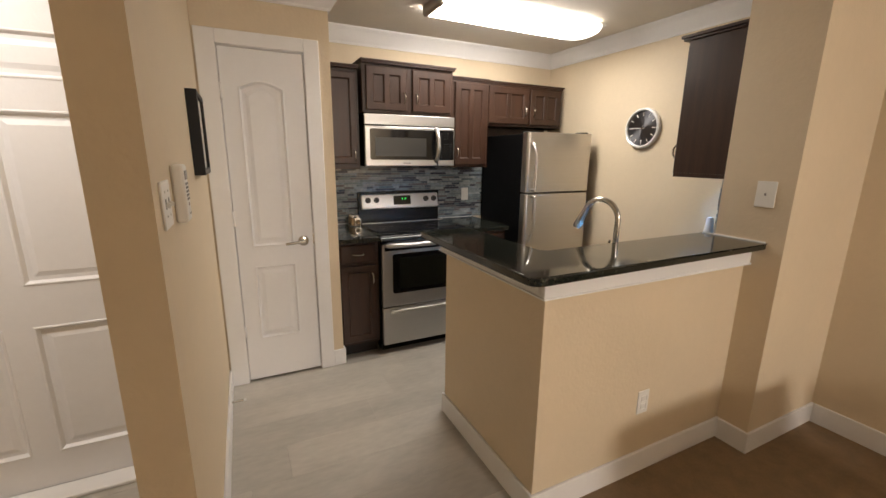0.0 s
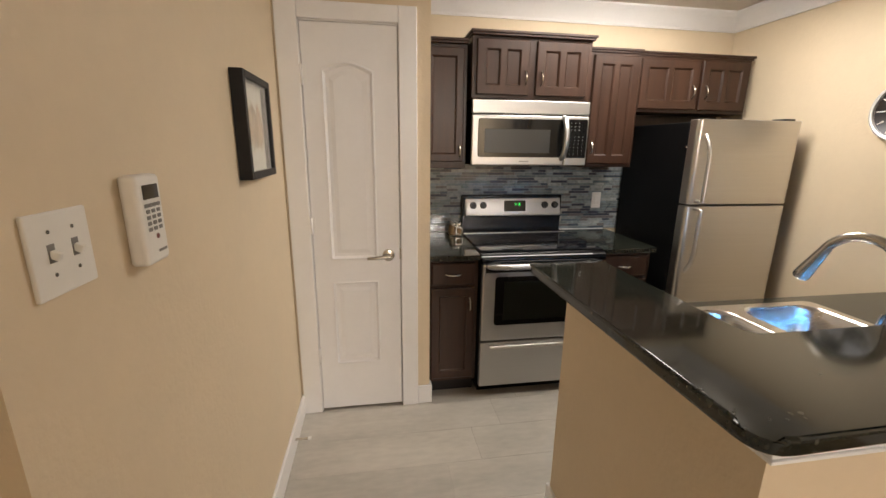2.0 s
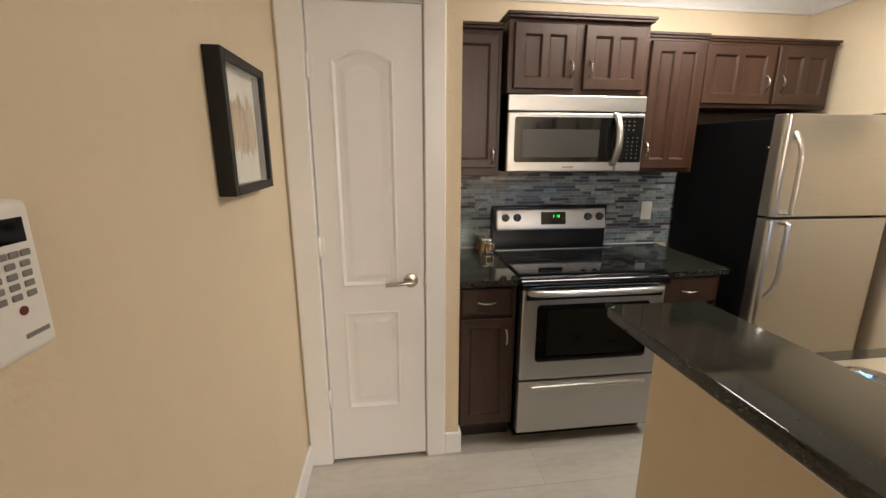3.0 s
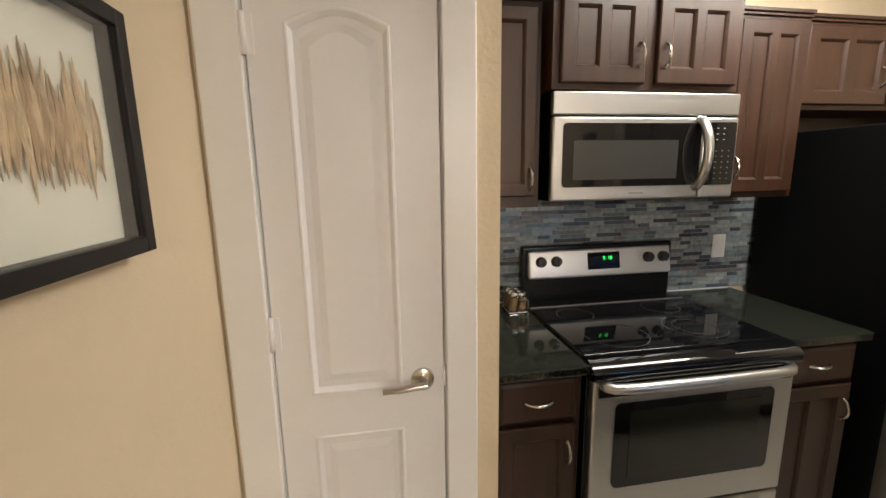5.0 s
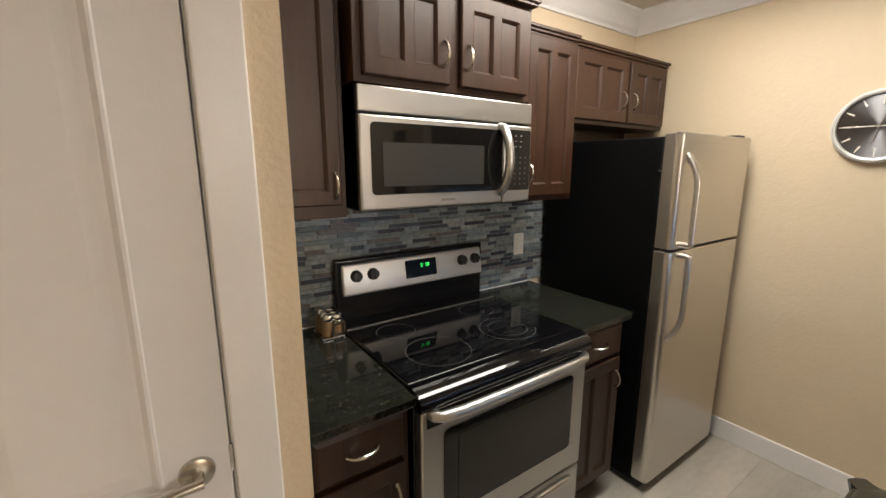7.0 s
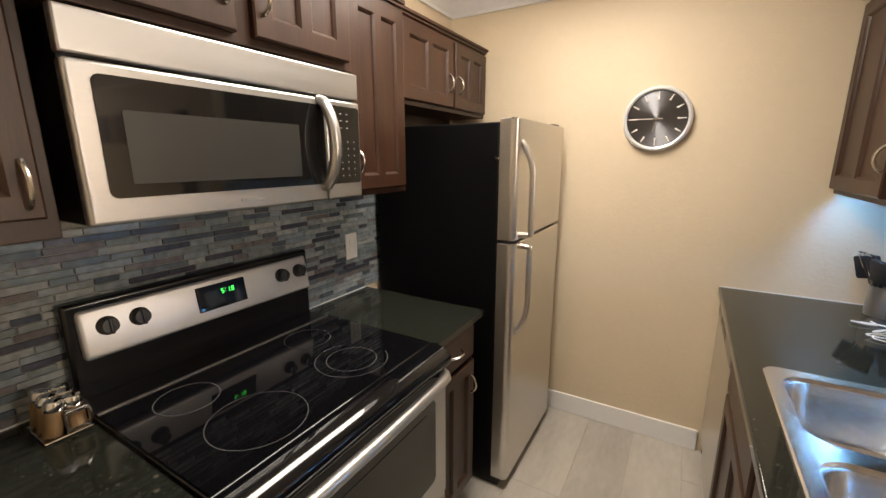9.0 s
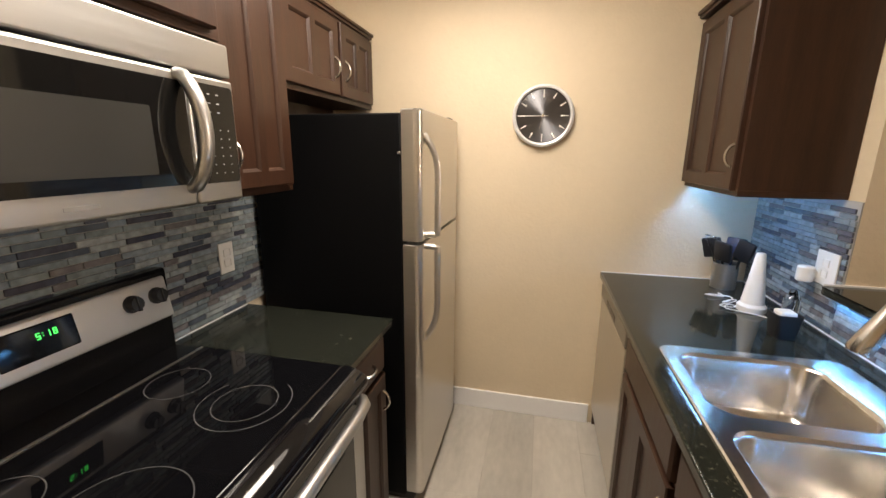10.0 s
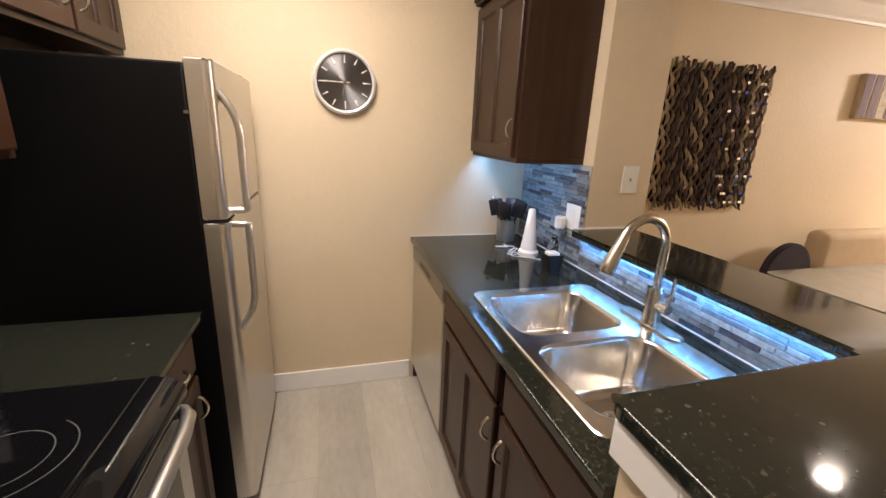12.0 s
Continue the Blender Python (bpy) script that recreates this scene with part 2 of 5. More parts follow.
def box(bm, lo, hi, r=0.0, seg=2):
    lo, hi = [min(a, b) for a, b in zip(lo, hi)], [max(a, b) for a, b in zip(lo, hi)]
    c = [(a + b) / 2 for a, b in zip(lo, hi)]
    made = bmesh.ops.create_cube(bm, size=1, matrix=Matrix.Translation(c) @ Matrix.Diagonal((hi[0] - lo[0], hi[1] - lo[1], hi[2] - lo[2], 1)))
    if r:
        edges = list({e for v in made["verts"] for e in v.link_edges})
        bmesh.ops.bevel(bm, geom=edges, offset=r, segments=seg, profile=0.5, affect="EDGES")
    return bm


def boxes(*items, r=0.0):
    bm = bmesh.new()
    for lo, hi in items:
        box(bm, lo, hi, r)
    return bm


def block(lo, hi, r=0.0, seg=2):
    return box(bmesh.new(), lo, hi, r, seg)


def tube(bm, pts, r, n=10, cap=True):
    pts = [Vector(p) for p in pts]
    rs = r if isinstance(r, (list, tuple)) else [r] * len(pts)
    rings, up = [], None
    for k, p in enumerate(pts):
        d = (pts[min(k + 1, len(pts) - 1)] - pts[max(k - 1, 0)]).normalized()
        if up is None:
            up = d.orthogonal().normalized()
        up = (up - d * up.dot(d)).normalized()
        side = d.cross(up)
        rings.append([bm.verts.new(p + rs[k] * (math.cos(a) * up + math.sin(a) * side)) for a in (2 * math.pi * i / n for i in range(n))])
    for a, b in zip(rings, rings[1:]):
        for i in range(n):
            bm.faces.new((a[i], a[(i + 1) % n], b[(i + 1) % n], b[i]))
    if cap:
        bm.faces.new(rings[0])
        bm.faces.new(rings[-1])
    return bm


def lathe(bm, profile, m, n=32):
    """Turns (radius, height) pairs round the z axis of the pose m."""
    rings = []
    for r, z in profile:
        if r < 1e-6:
            rings.append([bm.verts.new(m @ Vector((0, 0, z)))])
        else:
            rings.append([bm.verts.new(m @ Vector((r * math.cos(2 * math.pi * i / n), r * math.sin(2 * math.pi * i / n), z))) for i in range(n)])
    for a, b in zip(rings, rings[1:]):
        for i in range(n):
            q = [a[i % len(a)], a[(i + 1) % len(a)], b[(i + 1) % len(b)], b[i % len(b)]]
            q = list(dict.fromkeys(q))
            if len(q) > 2:
                bm.faces.new(q)
    return bm


def rounded(x0, y0, x1, y1, r, n=5):
    out = []
    for cx, cy, a0 in ((x1 - r, y1 - r, 0), (x0 + r, y1 - r, 90), (x0 + r, y0 + r, 180), (x1 - r, y0 + r, 270)):
        out += [(cx + r * math.cos(radians(a0 + 90 * k / n)), cy + r * math.sin(radians(a0 + 90 * k / n))) for k in range(n + 1)]
    return out


def soften(points, radii, n=5):
    """Rounds the corners of an outline."""
    out = []
    for k, p in enumerate(points):
        p, a, b, r = Vector(p), Vector(points[k - 1]), Vector(points[(k + 1) % len(points)]), radii[k]
        if not r:
            out.append(tuple(p))
            continue
        s, e = p + (a - p).normalized() * r, p + (b - p).normalized() * r
        for i in range(n + 1):
            t = i / n
            out.append(tuple(s * (1 - t) ** 2 + 2 * p * t * (1 - t) + e * t * t))
    return out


def sheet(bm, loops, m):
    """A flat face with holes; returns the rings of vertices."""
    rings, edges = [], []
    for loop in loops:
        vs = [bm.verts.new(m @ Vector((*p, 0))) for p in loop]
        edges += [bm.edges.new((vs[i], vs[(i + 1) % len(vs)])) for i in range(len(vs))]
        rings.append(vs)
    bmesh.ops.triangle_fill(bm, use_beauty=True, use_dissolve=False, edges=edges)
    return rings


def ring(bm, a, loop, m, depth):
    """Joins ring a to a new loop at a depth below the face."""
    vs = [bm.verts.new(m @ Vector((*p, depth))) for p in loop]
    for i in range(len(vs)):
        j = (i + 1) % len(vs)
        bm.faces.new((a[i], a[j], vs[j], vs[i]))
    return vs


def prism(outer, holes, z0, z1, r=0.0):
    bm = bmesh.new()
    top = sheet(bm, [outer, *holes], Matrix.Translation((0, 0, z1)))
    low = sheet(bm, [outer, *holes], Matrix.Translation((0, 0, z0)))
    for a, b in zip(top, low):
        for i in range(len(a)):
            j = (i + 1) % len(a)
            bm.faces.new((a[i], a[j], b[j], b[i]))
    if r:
        es = [bm.edges.get((top[0][i], top[0][(i + 1) % len(top[0])])) for i in range(len(top[0]))]
        es += [bm.edges.get((low[0][i], low[0][(i + 1) % len(low[0])])) for i in range(len(low[0]))]
        bmesh.ops.bevel(bm, geom=[e for e in es if e], offset=r, segments=3, profile=0.5, affect="EDGES")
    return bm


def facing(x, y, z, way):
    """A pose whose x runs along a face, y up it and z out of it; way: the side the face looks to."""
    turn = {"-y": 0, "+x": 90, "+y": 180, "-x": -90}[way]
    return pose(x, y, z, 0, 0, turn) @ pose(0, 0, 0, 90, 0, 0)


def arc_pull(m, length, stand=0.028, r=0.0055):
    """A bowed bar pull along the y axis of m, standing off its face."""
    bm = bmesh.new()
    pts = []
    for k in range(13):
        t = k / 12
        pts.append(m @ Vector((0, (t - 0.5) * length, stand * math.sin(math.pi * t) ** 0.6)))
    tube(bm, pts, [r * (1.25 if k in (0, 12) else 1) for k in range(13)], 8)
    return bm


def cabinet_door(parent, m, w, h, handle=None, panels=2, name="door"):
    """A framed door with sunk flat panels; m at its lower left corner on the front plane of the carcass."""
    bm = bmesh.new()
    st, th = min(0.050, w * 0.18, h * 0.24), 0.02
    inner = (w - 2 * st - (panels - 1) * st * 0.7) / panels
    holes = []
    for k in range(panels):
        x0 = st + k * (inner + st * 0.7)
        holes.append([(x0, st), (x0 + inner, st), (x0 + inner, h - st), (x0, h - st)])
    face = m @ Matrix.Translation((0, 0, th))
    outer = [(0.004, 0.004), (w - 0.004, 0.004), (w - 0.004, h - 0.004), (0.004, h - 0.004)]
    rings = sheet(bm, [outer, *holes], face)
    side = ring(bm, rings[0], [(0, 0), (w, 0), (w, h), (0, h)], face, -0.004)
    ring(bm, side, [(0, 0), (w, 0), (w, h), (0, h)], face, -th)
    for rg, hl in zip(rings[1:], holes):
        (x0, y0), (x1, y1) = hl[0], hl[2]
        i = 0.007
        a = ring(bm, rg, [(x0 + i, y0 + i), (x1 - i, y0 + i), (x1 - i, y1 - i), (x0 + i, y1 - i)], face, -0.006)
        i = 0.010
        a = ring(bm, a, [(x0 + i, y0 + i), (x1 - i, y0 + i), (x1 - i, y1 - i), (x0 + i, y1 - i)], face, -0.011)
        bm.faces.new(a)
    d = part(name, bm, WOOD, parent)
    if handle:
        hx, hy, flat = handle
        hm = face @ Matrix.Translation((hx, hy, 0)) @ (pose(0, 0, 0, 0, 0, 90) if flat else Matrix())
        part("handle", arc_pull(hm, 0.078, 0.024, 0.005), NICKEL, d, "bowed satin nickel pull", True)
    return d


def drawer_front(parent, m, w, h, handle=True):
    bm = bmesh.new()
    th = 0.02
    face = m @ Matrix.Translation((0, 0, th))
    i = 0.012
    r = sheet(bm, [[(i, i), (w - i, i), (w - i, h - i), (i, h - i)]], face)
    a = ring(bm, r[0], [(0.002, 0.002), (w - 0.002, 0.002), (w - 0.002, h - 0.002), (0.002, h - 0.002)], face, -0.006)
    ring(bm, a, [(0, 0), (w, 0), (w, h), (0, h)], face, -th)
    d = part("drawer_front", bm, WOOD, parent)
    if handle:
        part("handle", arc_pull(face @ Matrix.Translation((w / 2, h / 2, 0)) @ pose(0, 0, 0, 0, 0, 90), 0.085, 0.024, 0.005), NICKEL, d, "bowed satin nickel pull", True)
    return d


def panel_door(parent, m, w, h, shapes, material):
    """A moulded door leaf; shapes: (x0, y0, x1, y1, rise of the arch) of its panels."""
    def loop(x0, y0, x1, y1, rise, i):
        x0, y0, x1, y1 = x0 + i, y0 + i, x1 - i, y1 - i
        if not rise:
            return [(x0, y0), (x1, y0), (x1, y1), (x0, y1)]
        top = []
        for k in range(17):
            t = k / 16
            top.append((x1 + (x0 - x1) * t, y1 + rise * math.sin(math.pi * t)))
        return [(x0, y0), (x1, y0), *top]
    bm = bmesh.new()
    th = 0.035
    face = m @ Matrix.Translation((0, 0, th))
    rings = sheet(bm, [[(0.003, 0.003), (w - 0.003, 0.003), (w - 0.003, h - 0.003), (0.003, h - 0.003)], *[loop(*s, 0) for s in shapes]], face)
    a = ring(bm, rings[0], [(0, 0), (w, 0), (w, h), (0, h)], face, -0.003)
    ring(bm, a, [(0, 0), (w, 0), (w, h), (0, h)], face, -th)
    for rg, s in zip(rings[1:], shapes):
        a = ring(bm, rg, loop(*s, 0.003), face, 0.003)
        a = ring(bm, a, loop(*s, 0.008), face, 0.003)
        a = ring(bm, a, loop(*s, 0.018), face, -0.011)
        a = ring(bm, a, loop(*s, 0.034), face, -0.011)
        a = ring(bm, a, loop(*s, 0.054), face, -0.005)
        bm.faces.new(a)
    return part("door_leaf", bm, material, parent)


def face_plate(name, x0, z0, x1, z1, y, depth, r, material, parent, label=""):
    """A flat plate with round corners on a face that looks towards -y."""
    w, h = x1 - x0, z1 - z0
    bm = prism(rounded(0, 0, w, h, r), [], 0.0, depth)
    bm.transform(facing(x0, y, z0, "-y"))
    return part(name, bm, material, parent, label)


# ---- plan ----
CEILING = 2.40
XL, XR = 0.162, 3.145          # left wall face, clock wall face
YP, YB = 3.195, 3.875           # pantry wall face, stove wall face
XP = 0.884                     # side of the pantry
YH, YK = 1.580, 1.737           # living and kitchen faces of the half wall
XC, YC = 2.515, 1.430          # end and living face of the stub wall
X0, Y0 = -1.9, -6.0            # closing walls


def wall(name, *items, label="cream painted wall with light orange-peel texture"):
    return tagged(part(name, boxes(*items), PAINT, None), label, "wall", kind="structure")


# ---- setting ----
DX0, DX1, DH = 0.276, 0.722, 2.030
wall("wall_north", ((XP - 0.1, YB, 0), (XR + 0.12, YB + 0.12, CEILING)))
wall("wall_east", ((XR, Y0, 0), (XR + 0.12, YB, CEILING)))
wall("wall_left", ((0.045, 1.565, 0), (XL, YP + 0.11, CEILING)), label="cream painted wall stub beside the entry")
wall("wall_pantry", ((XL, YP, 0), (DX0 - 0.012, YP + 0.11, CEILING)), ((DX1 + 0.012, YP, 0), (XP, YP + 0.11, CEILING)), ((DX0 - 0.012, YP, DH + 0.015), (DX1 + 0.012, YP + 0.11, CEILING)), label="cream textured wall round the pantry door")
wall("wall_pantry_side", ((XP - 0.1, YP + 0.11, 0), (XP, YB, CEILING)))
wall("wall_pantry_back", ((0.045, YP + 0.7, 0), (XP - 0.1, YP + 0.8, CEILING)), ((0.0, YP + 0.11, 0), (0.045, YP + 0.8, CEILING)))
wall("wall_stub", ((XC, YC, 0), (XR, YK, CEILING)), label="cream painted stub wall at the end of the bar")
wall("wall_entry", ((X0, 2.64, 0), (-0.99, 2.76, CEILING)), ((-0.06, 2.64, 0), (0.045, 2.76, CEILING)), ((-0.99, 2.64, 2.06), (-0.06, 2.76, CEILING)))
wall("wall_entry_back", ((-1.1, 2.85, 0), (0.0, 2.95, CEILING)))
# unseen wall, added to keep the living lamp off the wall ends
wall("unseen_wall_blocker", ((X0, -0.80, 0), (1.05, -0.68, CEILING)))
wall("wall_west", ((X0 - 0.12, Y0, 0), (X0, 2.76, CEILING)))
wall("wall_south", ((X0 - 0.12, Y0 - 0.12, 0), (XR + 0.12, Y0, CEILING)))
wall("wall_half", ((1.29, YH, 0), (XC, YK - 0.004, 1.037)), ((1.29, YK - 0.004, 0), (1.415, 2.385, 1.037)), label="cream painted half wall carrying the raised bar")
tagged(part("ceiling", block((X0 - 0.12, Y0 - 0.12, CEILING), (XR + 0.12, YB + 0.12, CEILING + 0.1)), CEIL), "off-white textured ceiling", "ceiling", kind="structure")


def crown(name, pts, inward, size=1.0):
    """A sloped crown moulding along a run of wall; inward: the direction off the wall at each point."""
    prof = [(0.0, -0.118), (0.012, -0.118), (0.016, -0.105), (0.03, -0.088), (0.062, -0.034), (0.075, -0.02), (0.082, -0.012), (0.082, -0.001), (0.0, -0.001)]
    bm = bmesh.new()
    rows = []
    for (x, y), (dx, dy) in zip(pts, inward):
        rows.append([bm.verts.new((x + dx * a, y + dy * a, CEILING + b)) for a, b in ((size * p, size * q) for p, q in prof)])
    for a, b in zip(rows, rows[1:]):
        for i in range(len(prof)):
            j = (i + 1) % len(prof)
            bm.faces.new((a[i], a[j], b[j], b[i]))
    bm.faces.new(rows[0])
    bm.faces.new(rows[-1])
    return tagged(part(name, bm, WHITE), "white painted crown moulding", "moulding", kind="structure")


crown("crown_kitchen", [(XL, 1.565), (XL, YP), (XP, YP), (XP, YB), (XR, YB), (XR, YK)], [(1, 0), (1, -1), (1, -1), (1, -1), (-1, -1), (-1, 0)])
crown("crown_living", [(XC, YK), (XC, YC), (XR, YC), (XR, Y0), (X0, Y0), (X0, 2.64)], [(-1, 0), (-1, -1), (-1, -1), (-1, 1), (1, 1), (1, 0)], 1.15)


def skirting(name, runs, h=0.115):
    bm = bmesh.new()
    for lo, hi in runs:
        box(bm, (*lo, 0.0), (*hi, h), 0.004)
    return tagged(part(name, bm, WHITE), "white painted baseboard", "baseboard", kind="structure")


T = 0.014
skirting("baseboard_left", [((XL, 1.565), (XL + T, YP)), ((0.045 - T, 1.565 - T), (XL + T, 1.565))])
skirting("baseboard_pantry", [((0.817, YP - T), (XP + T, YP)), ((XP, YP), (XP + T, 3.24))])
skirting("baseboard_east", [((XR - T, 2.40), (XR, 3.6))])
skirting("baseboard_half_wall", [((1.29 - T, YH - T), (1.29, 2.385 + T)), ((1.29, YH - T), (XC, YH)), ((XC - T, YC - T), (XC, YH - T)), ((XC, YC - T), (XR, YC)), ((1.29, 2.385), (1.415, 2.385 + T))])
skirting("baseboard_living", [((XR - T, Y0), (XR, YC - T)), ((X0, Y0), (XR - T, Y0 + T)), ((X0, Y0 + T), (X0 + T, 2.6))])

# casing and leaf of the pantry door
door = tagged(part("door_1", boxes(((0.172, YP - 0.019, 0), (DX0 - 0.006, YP, 2.113)), ((DX1 + 0.006, YP - 0.019, 0), (0.816, YP, 2.113)), ((DX0 - 0.006, YP - 0.019, DH + 0.008), (DX1 + 0.006, YP, 2.113)), r=0.004), WHITE), "white two-panel pantry door, closed, in a flat white casing", "door", kind="structure")
part("jamb", boxes(((DX0 - 0.012, YP, 0), (DX0 - 0.003, YP + 0.10, DH + 0.012)), ((DX1 + 0.003, YP, 0), (DX1 + 0.012, YP + 0.10, DH + 0.012)), ((DX0 - 0.012, YP, DH + 0.003), (DX1 + 0.012, YP + 0.10, DH + 0.012))), WHITE, door)
leaf = panel_door(door, facing(DX0, YP + 0.030, 0.015, "-y"), DX1 - DX0, DH - 0.015,
                  [(0.086, 0.880, 0.330, 1.812, 0.036), (0.086, 0.275, 0.330, 0.758, 0)], DOORW)
for z in (1.796, 1.077, 0.351):
    bm = bmesh.new()
    tube(bm, [(DX0 - 0.001, YP - 0.012, z - 0.045), (DX0 - 0.001, YP - 0.012, z + 0.045)], 0.007, 10)
    box(bm, (DX0 - 0.001, YP - 0.008, z - 0.043), (DX0 + 0.02, YP - 0.004, z + 0.043))
    part("hinge", bm, WHITE, door, "painted hinge", True)
bm = bmesh.new()
lathe(bm, [(0, 0.012), (0.02, 0.012), (0.031, 0.008), (0.033, 0.0)], facing(0.661, YP - 0.005, 0.914, "-y"), 28)
rose = part("lever_rose", bm, NICKEL, door, "round satin nickel rose", True)
bm = bmesh.new()
tube(bm, [(0.661, YP - 0.012, 0.914), (0.661, YP - 0.045, 0.914)], 0.011, 12)
tube(bm, [(0.669, YP - 0.045, 0.914), (0.636, YP - 0.047, 0.914), (0.596, YP - 0.05, 0.910), (0.550, YP - 0.046, 0.907)], [0.011, 0.010, 0.009, 0.008], 12)
part("lever", bm, NICKEL, door, "satin nickel lever", True)
part("latch_plate", block((DX1 - 0.002, YP - 0.006, 0.89), (DX1 + 0.004, YP + 0.0, 0.95)), NICKEL, door)

# entry door behind the wall stub
entry = tagged(part("door_2", boxes(((-1.03, 2.62, 0), (-0.97, 2.64, 2.12)), ((-0.08, 2.62, 0), (-0.02, 2.64, 2.12)), ((-0.97, 2.62, 2.06), (-0.08, 2.64, 2.12)), r=0.003), WHITE), "white six-panel entry door, closed", "door", kind="structure")
W = 0.88
cols = ((0.10, 0.40), (0.49, 0.79))
panel_door(entry, facing(-0.97, 2.637, 0.012, "-y"), W, 2.04, [(a, z0, b, z1, 0) for a, b in cols for z0, z1 in ((0.165, 0.745), (0.920, 1.595), (1.705, 1.875))], DOORW)
part("threshold", block((-0.97, 2.495, 0.0), (-0.08, 2.60, 0.018), 0.006), WHITE, entry)

# ---- bar, counters ----
outline = soften([(1.150, 1.478), (XC - 0.002, 1.500), (XC - 0.002, 1.800), (1.448, 1.800), (1.440, 2.412), (1.146, 2.420)], [0.06, 0, 0, 0.012, 0.035, 0.035])
bar = thing("raised_bar_counter", (1.8, 1.62, 1.040), "polished black granite L-shaped raised bar on white trim", "counter")
part("granite_slab", prism(outline, [], 1.040, 1.073, 0.008), GRANITE, bar, "polished black granite slab", True)
for lo, hi in (((1.262, YH - 0.028, 0.965), (XC - 0.002, YH - 0.001, 1.039)), ((1.262, YH - 0.001, 0.965), (1.289, 2.405, 1.039)), ((1.289, 2.386, 0.965), (1.425, 2.405, 1.039))):
    part("trim_board", block(lo, hi, 0.003), WHITE, bar, "white painted trim board")
part("trim_bead", boxes(((1.256, YH - 0.034, 0.960), (XC - 0.002, YH - 0.001, 0.968)), ((1.256, YH - 0.001, 0.960), (1.289, 2.418, 0.968)), r=0.002), WHITE, bar, "white painted bead")
part("caulk_line", boxes(((XC - 0.006, 1.505, 1.073), (XC, 1.799, 1.079))), WHITE, bar)

SX0, SX1, SY0, SY1 = 1.512, 2.296, 1.838, 2.342
hole = rounded(SX0 + 0.02, SY0 + 0.02, SX1 - 0.02, SY1 - 0.02, 0.04)


def counter(label, outer, holes, caulk):
    """A granite counter slab with the pale sealant where it meets the wall."""
    ob = thing("granite_counter", (outer[0][0], outer[0][1], 0.863), label, "counter")
    part("granite_slab", prism(outer, holes, 0.863, 0.895, 0.006), GRANITE, ob, "polished black granite slab", True)
    for lo, hi in caulk:
        part("caulk_line", block((*lo, 0.895), (*hi, 0.899), 0.001), WHITE, ob)


counter("polished black granite counter round the sink", [(1.418, 1.746), (XR - 0.001, 1.746), (XR - 0.001, 2.405), (1.418, 2.405)], [hole], [((1.42, 1.748), (XR - 0.004, 1.752)), ((XR - 0.005, 1.752), (XR - 0.001, 2.401))])
counter("short black granite counter beside the stove", [(XP + 0.001, 3.205), (1.176, 3.205), (1.176, YB - 0.012), (XP + 0.001, YB - 0.012)], [], [((XP + 0.003, YB - 0.017), (1.174, YB - 0.0125))])
counter("black granite counter between stove and refrigerator", [(1.922, 3.245), (2.287, 3.245), (2.287, YB - 0.012), (1.922, YB - 0.012)], [], [((1.924, YB - 0.017), (2.285, YB - 0.0125))])


def base_cabinet(x0, x1, y_front, y_back, way, splits, label, drawer=True):
    """A floor cabinet with a row of drawer fronts over doors. splits: (from, to, handle side) along x."""
    s = -1 if way == "-y" else 1
    ob = thing("base_cabinet", ((x0 + x1) / 2, (y_front + y_back) / 2, 0), label, "cabinet", "kitchen base cabinets")
    yf = y_front - s * 0.001
    side_top = 0.862 if s < 0 else 0.66
    part("carcass", boxes(((x0, yf, 0.10), (x0 + 0.018, y_back, side_top)), ((x1 - 0.018, yf, 0.10), (x1, y_back, side_top)), ((x0 + 0.018, yf, 0.10), (x1 - 0.018, y_back, 0.118)), ((x0 + 0.018, yf, 0.118), (x1 - 0.018, yf - s * 0.018, 0.862)), ((x0 + 0.018, y_back + s * 0.01, 0.118), (x1 - 0.018, y_back, 0.862))), WOOD, ob)
    part("toe_kick", block((x0 + 0.002, y_front - s * 0.06, 0.0), (x1 - 0.002, y_back, 0.10)), RECESS_SHADE, ob)
    for a, b, hs in splits:
        w = b - a
        m = facing(a, y_front, 0, "-y") if s < 0 else facing(b, y_front, 0, "+y")
        drawer_front(ob, m @ Matrix.Translation((0, 0.712, 0)), w, 0.135, drawer)
        hx = w - 0.03 if hs > 0 else 0.03
        cabinet_door(ob, m @ Matrix.Translation((0, 0.125, 0)), w, 0.57, (hx, 0.47, False), 1 if b < 1.2 else 2)
    return ob


base_cabinet(XP + 0.002, 1.170, 3.245, YB - 0.005, "-y", [(XP + 0.012, 1.150, 1)], "dark espresso base cabinet with drawer and door")
base_cabinet(1.924, 2.276, 3.282, YB - 0.005, "-y", [(1.942, 2.256, 1)], "dark espresso base cabinet with drawer beside the refrigerator")
base_cabinet(1.885, 2.488, 2.372, 1.76, "+y", [(1.905, 2.470, 1)], "dark espresso sink cabinet with false drawer fronts", False)
base_cabinet(1.42, 1.882, 2.372, 1.76, "+y", [(1.43, 1.864, -1)], "dark espresso base cabinet at the end of the sink run", False)

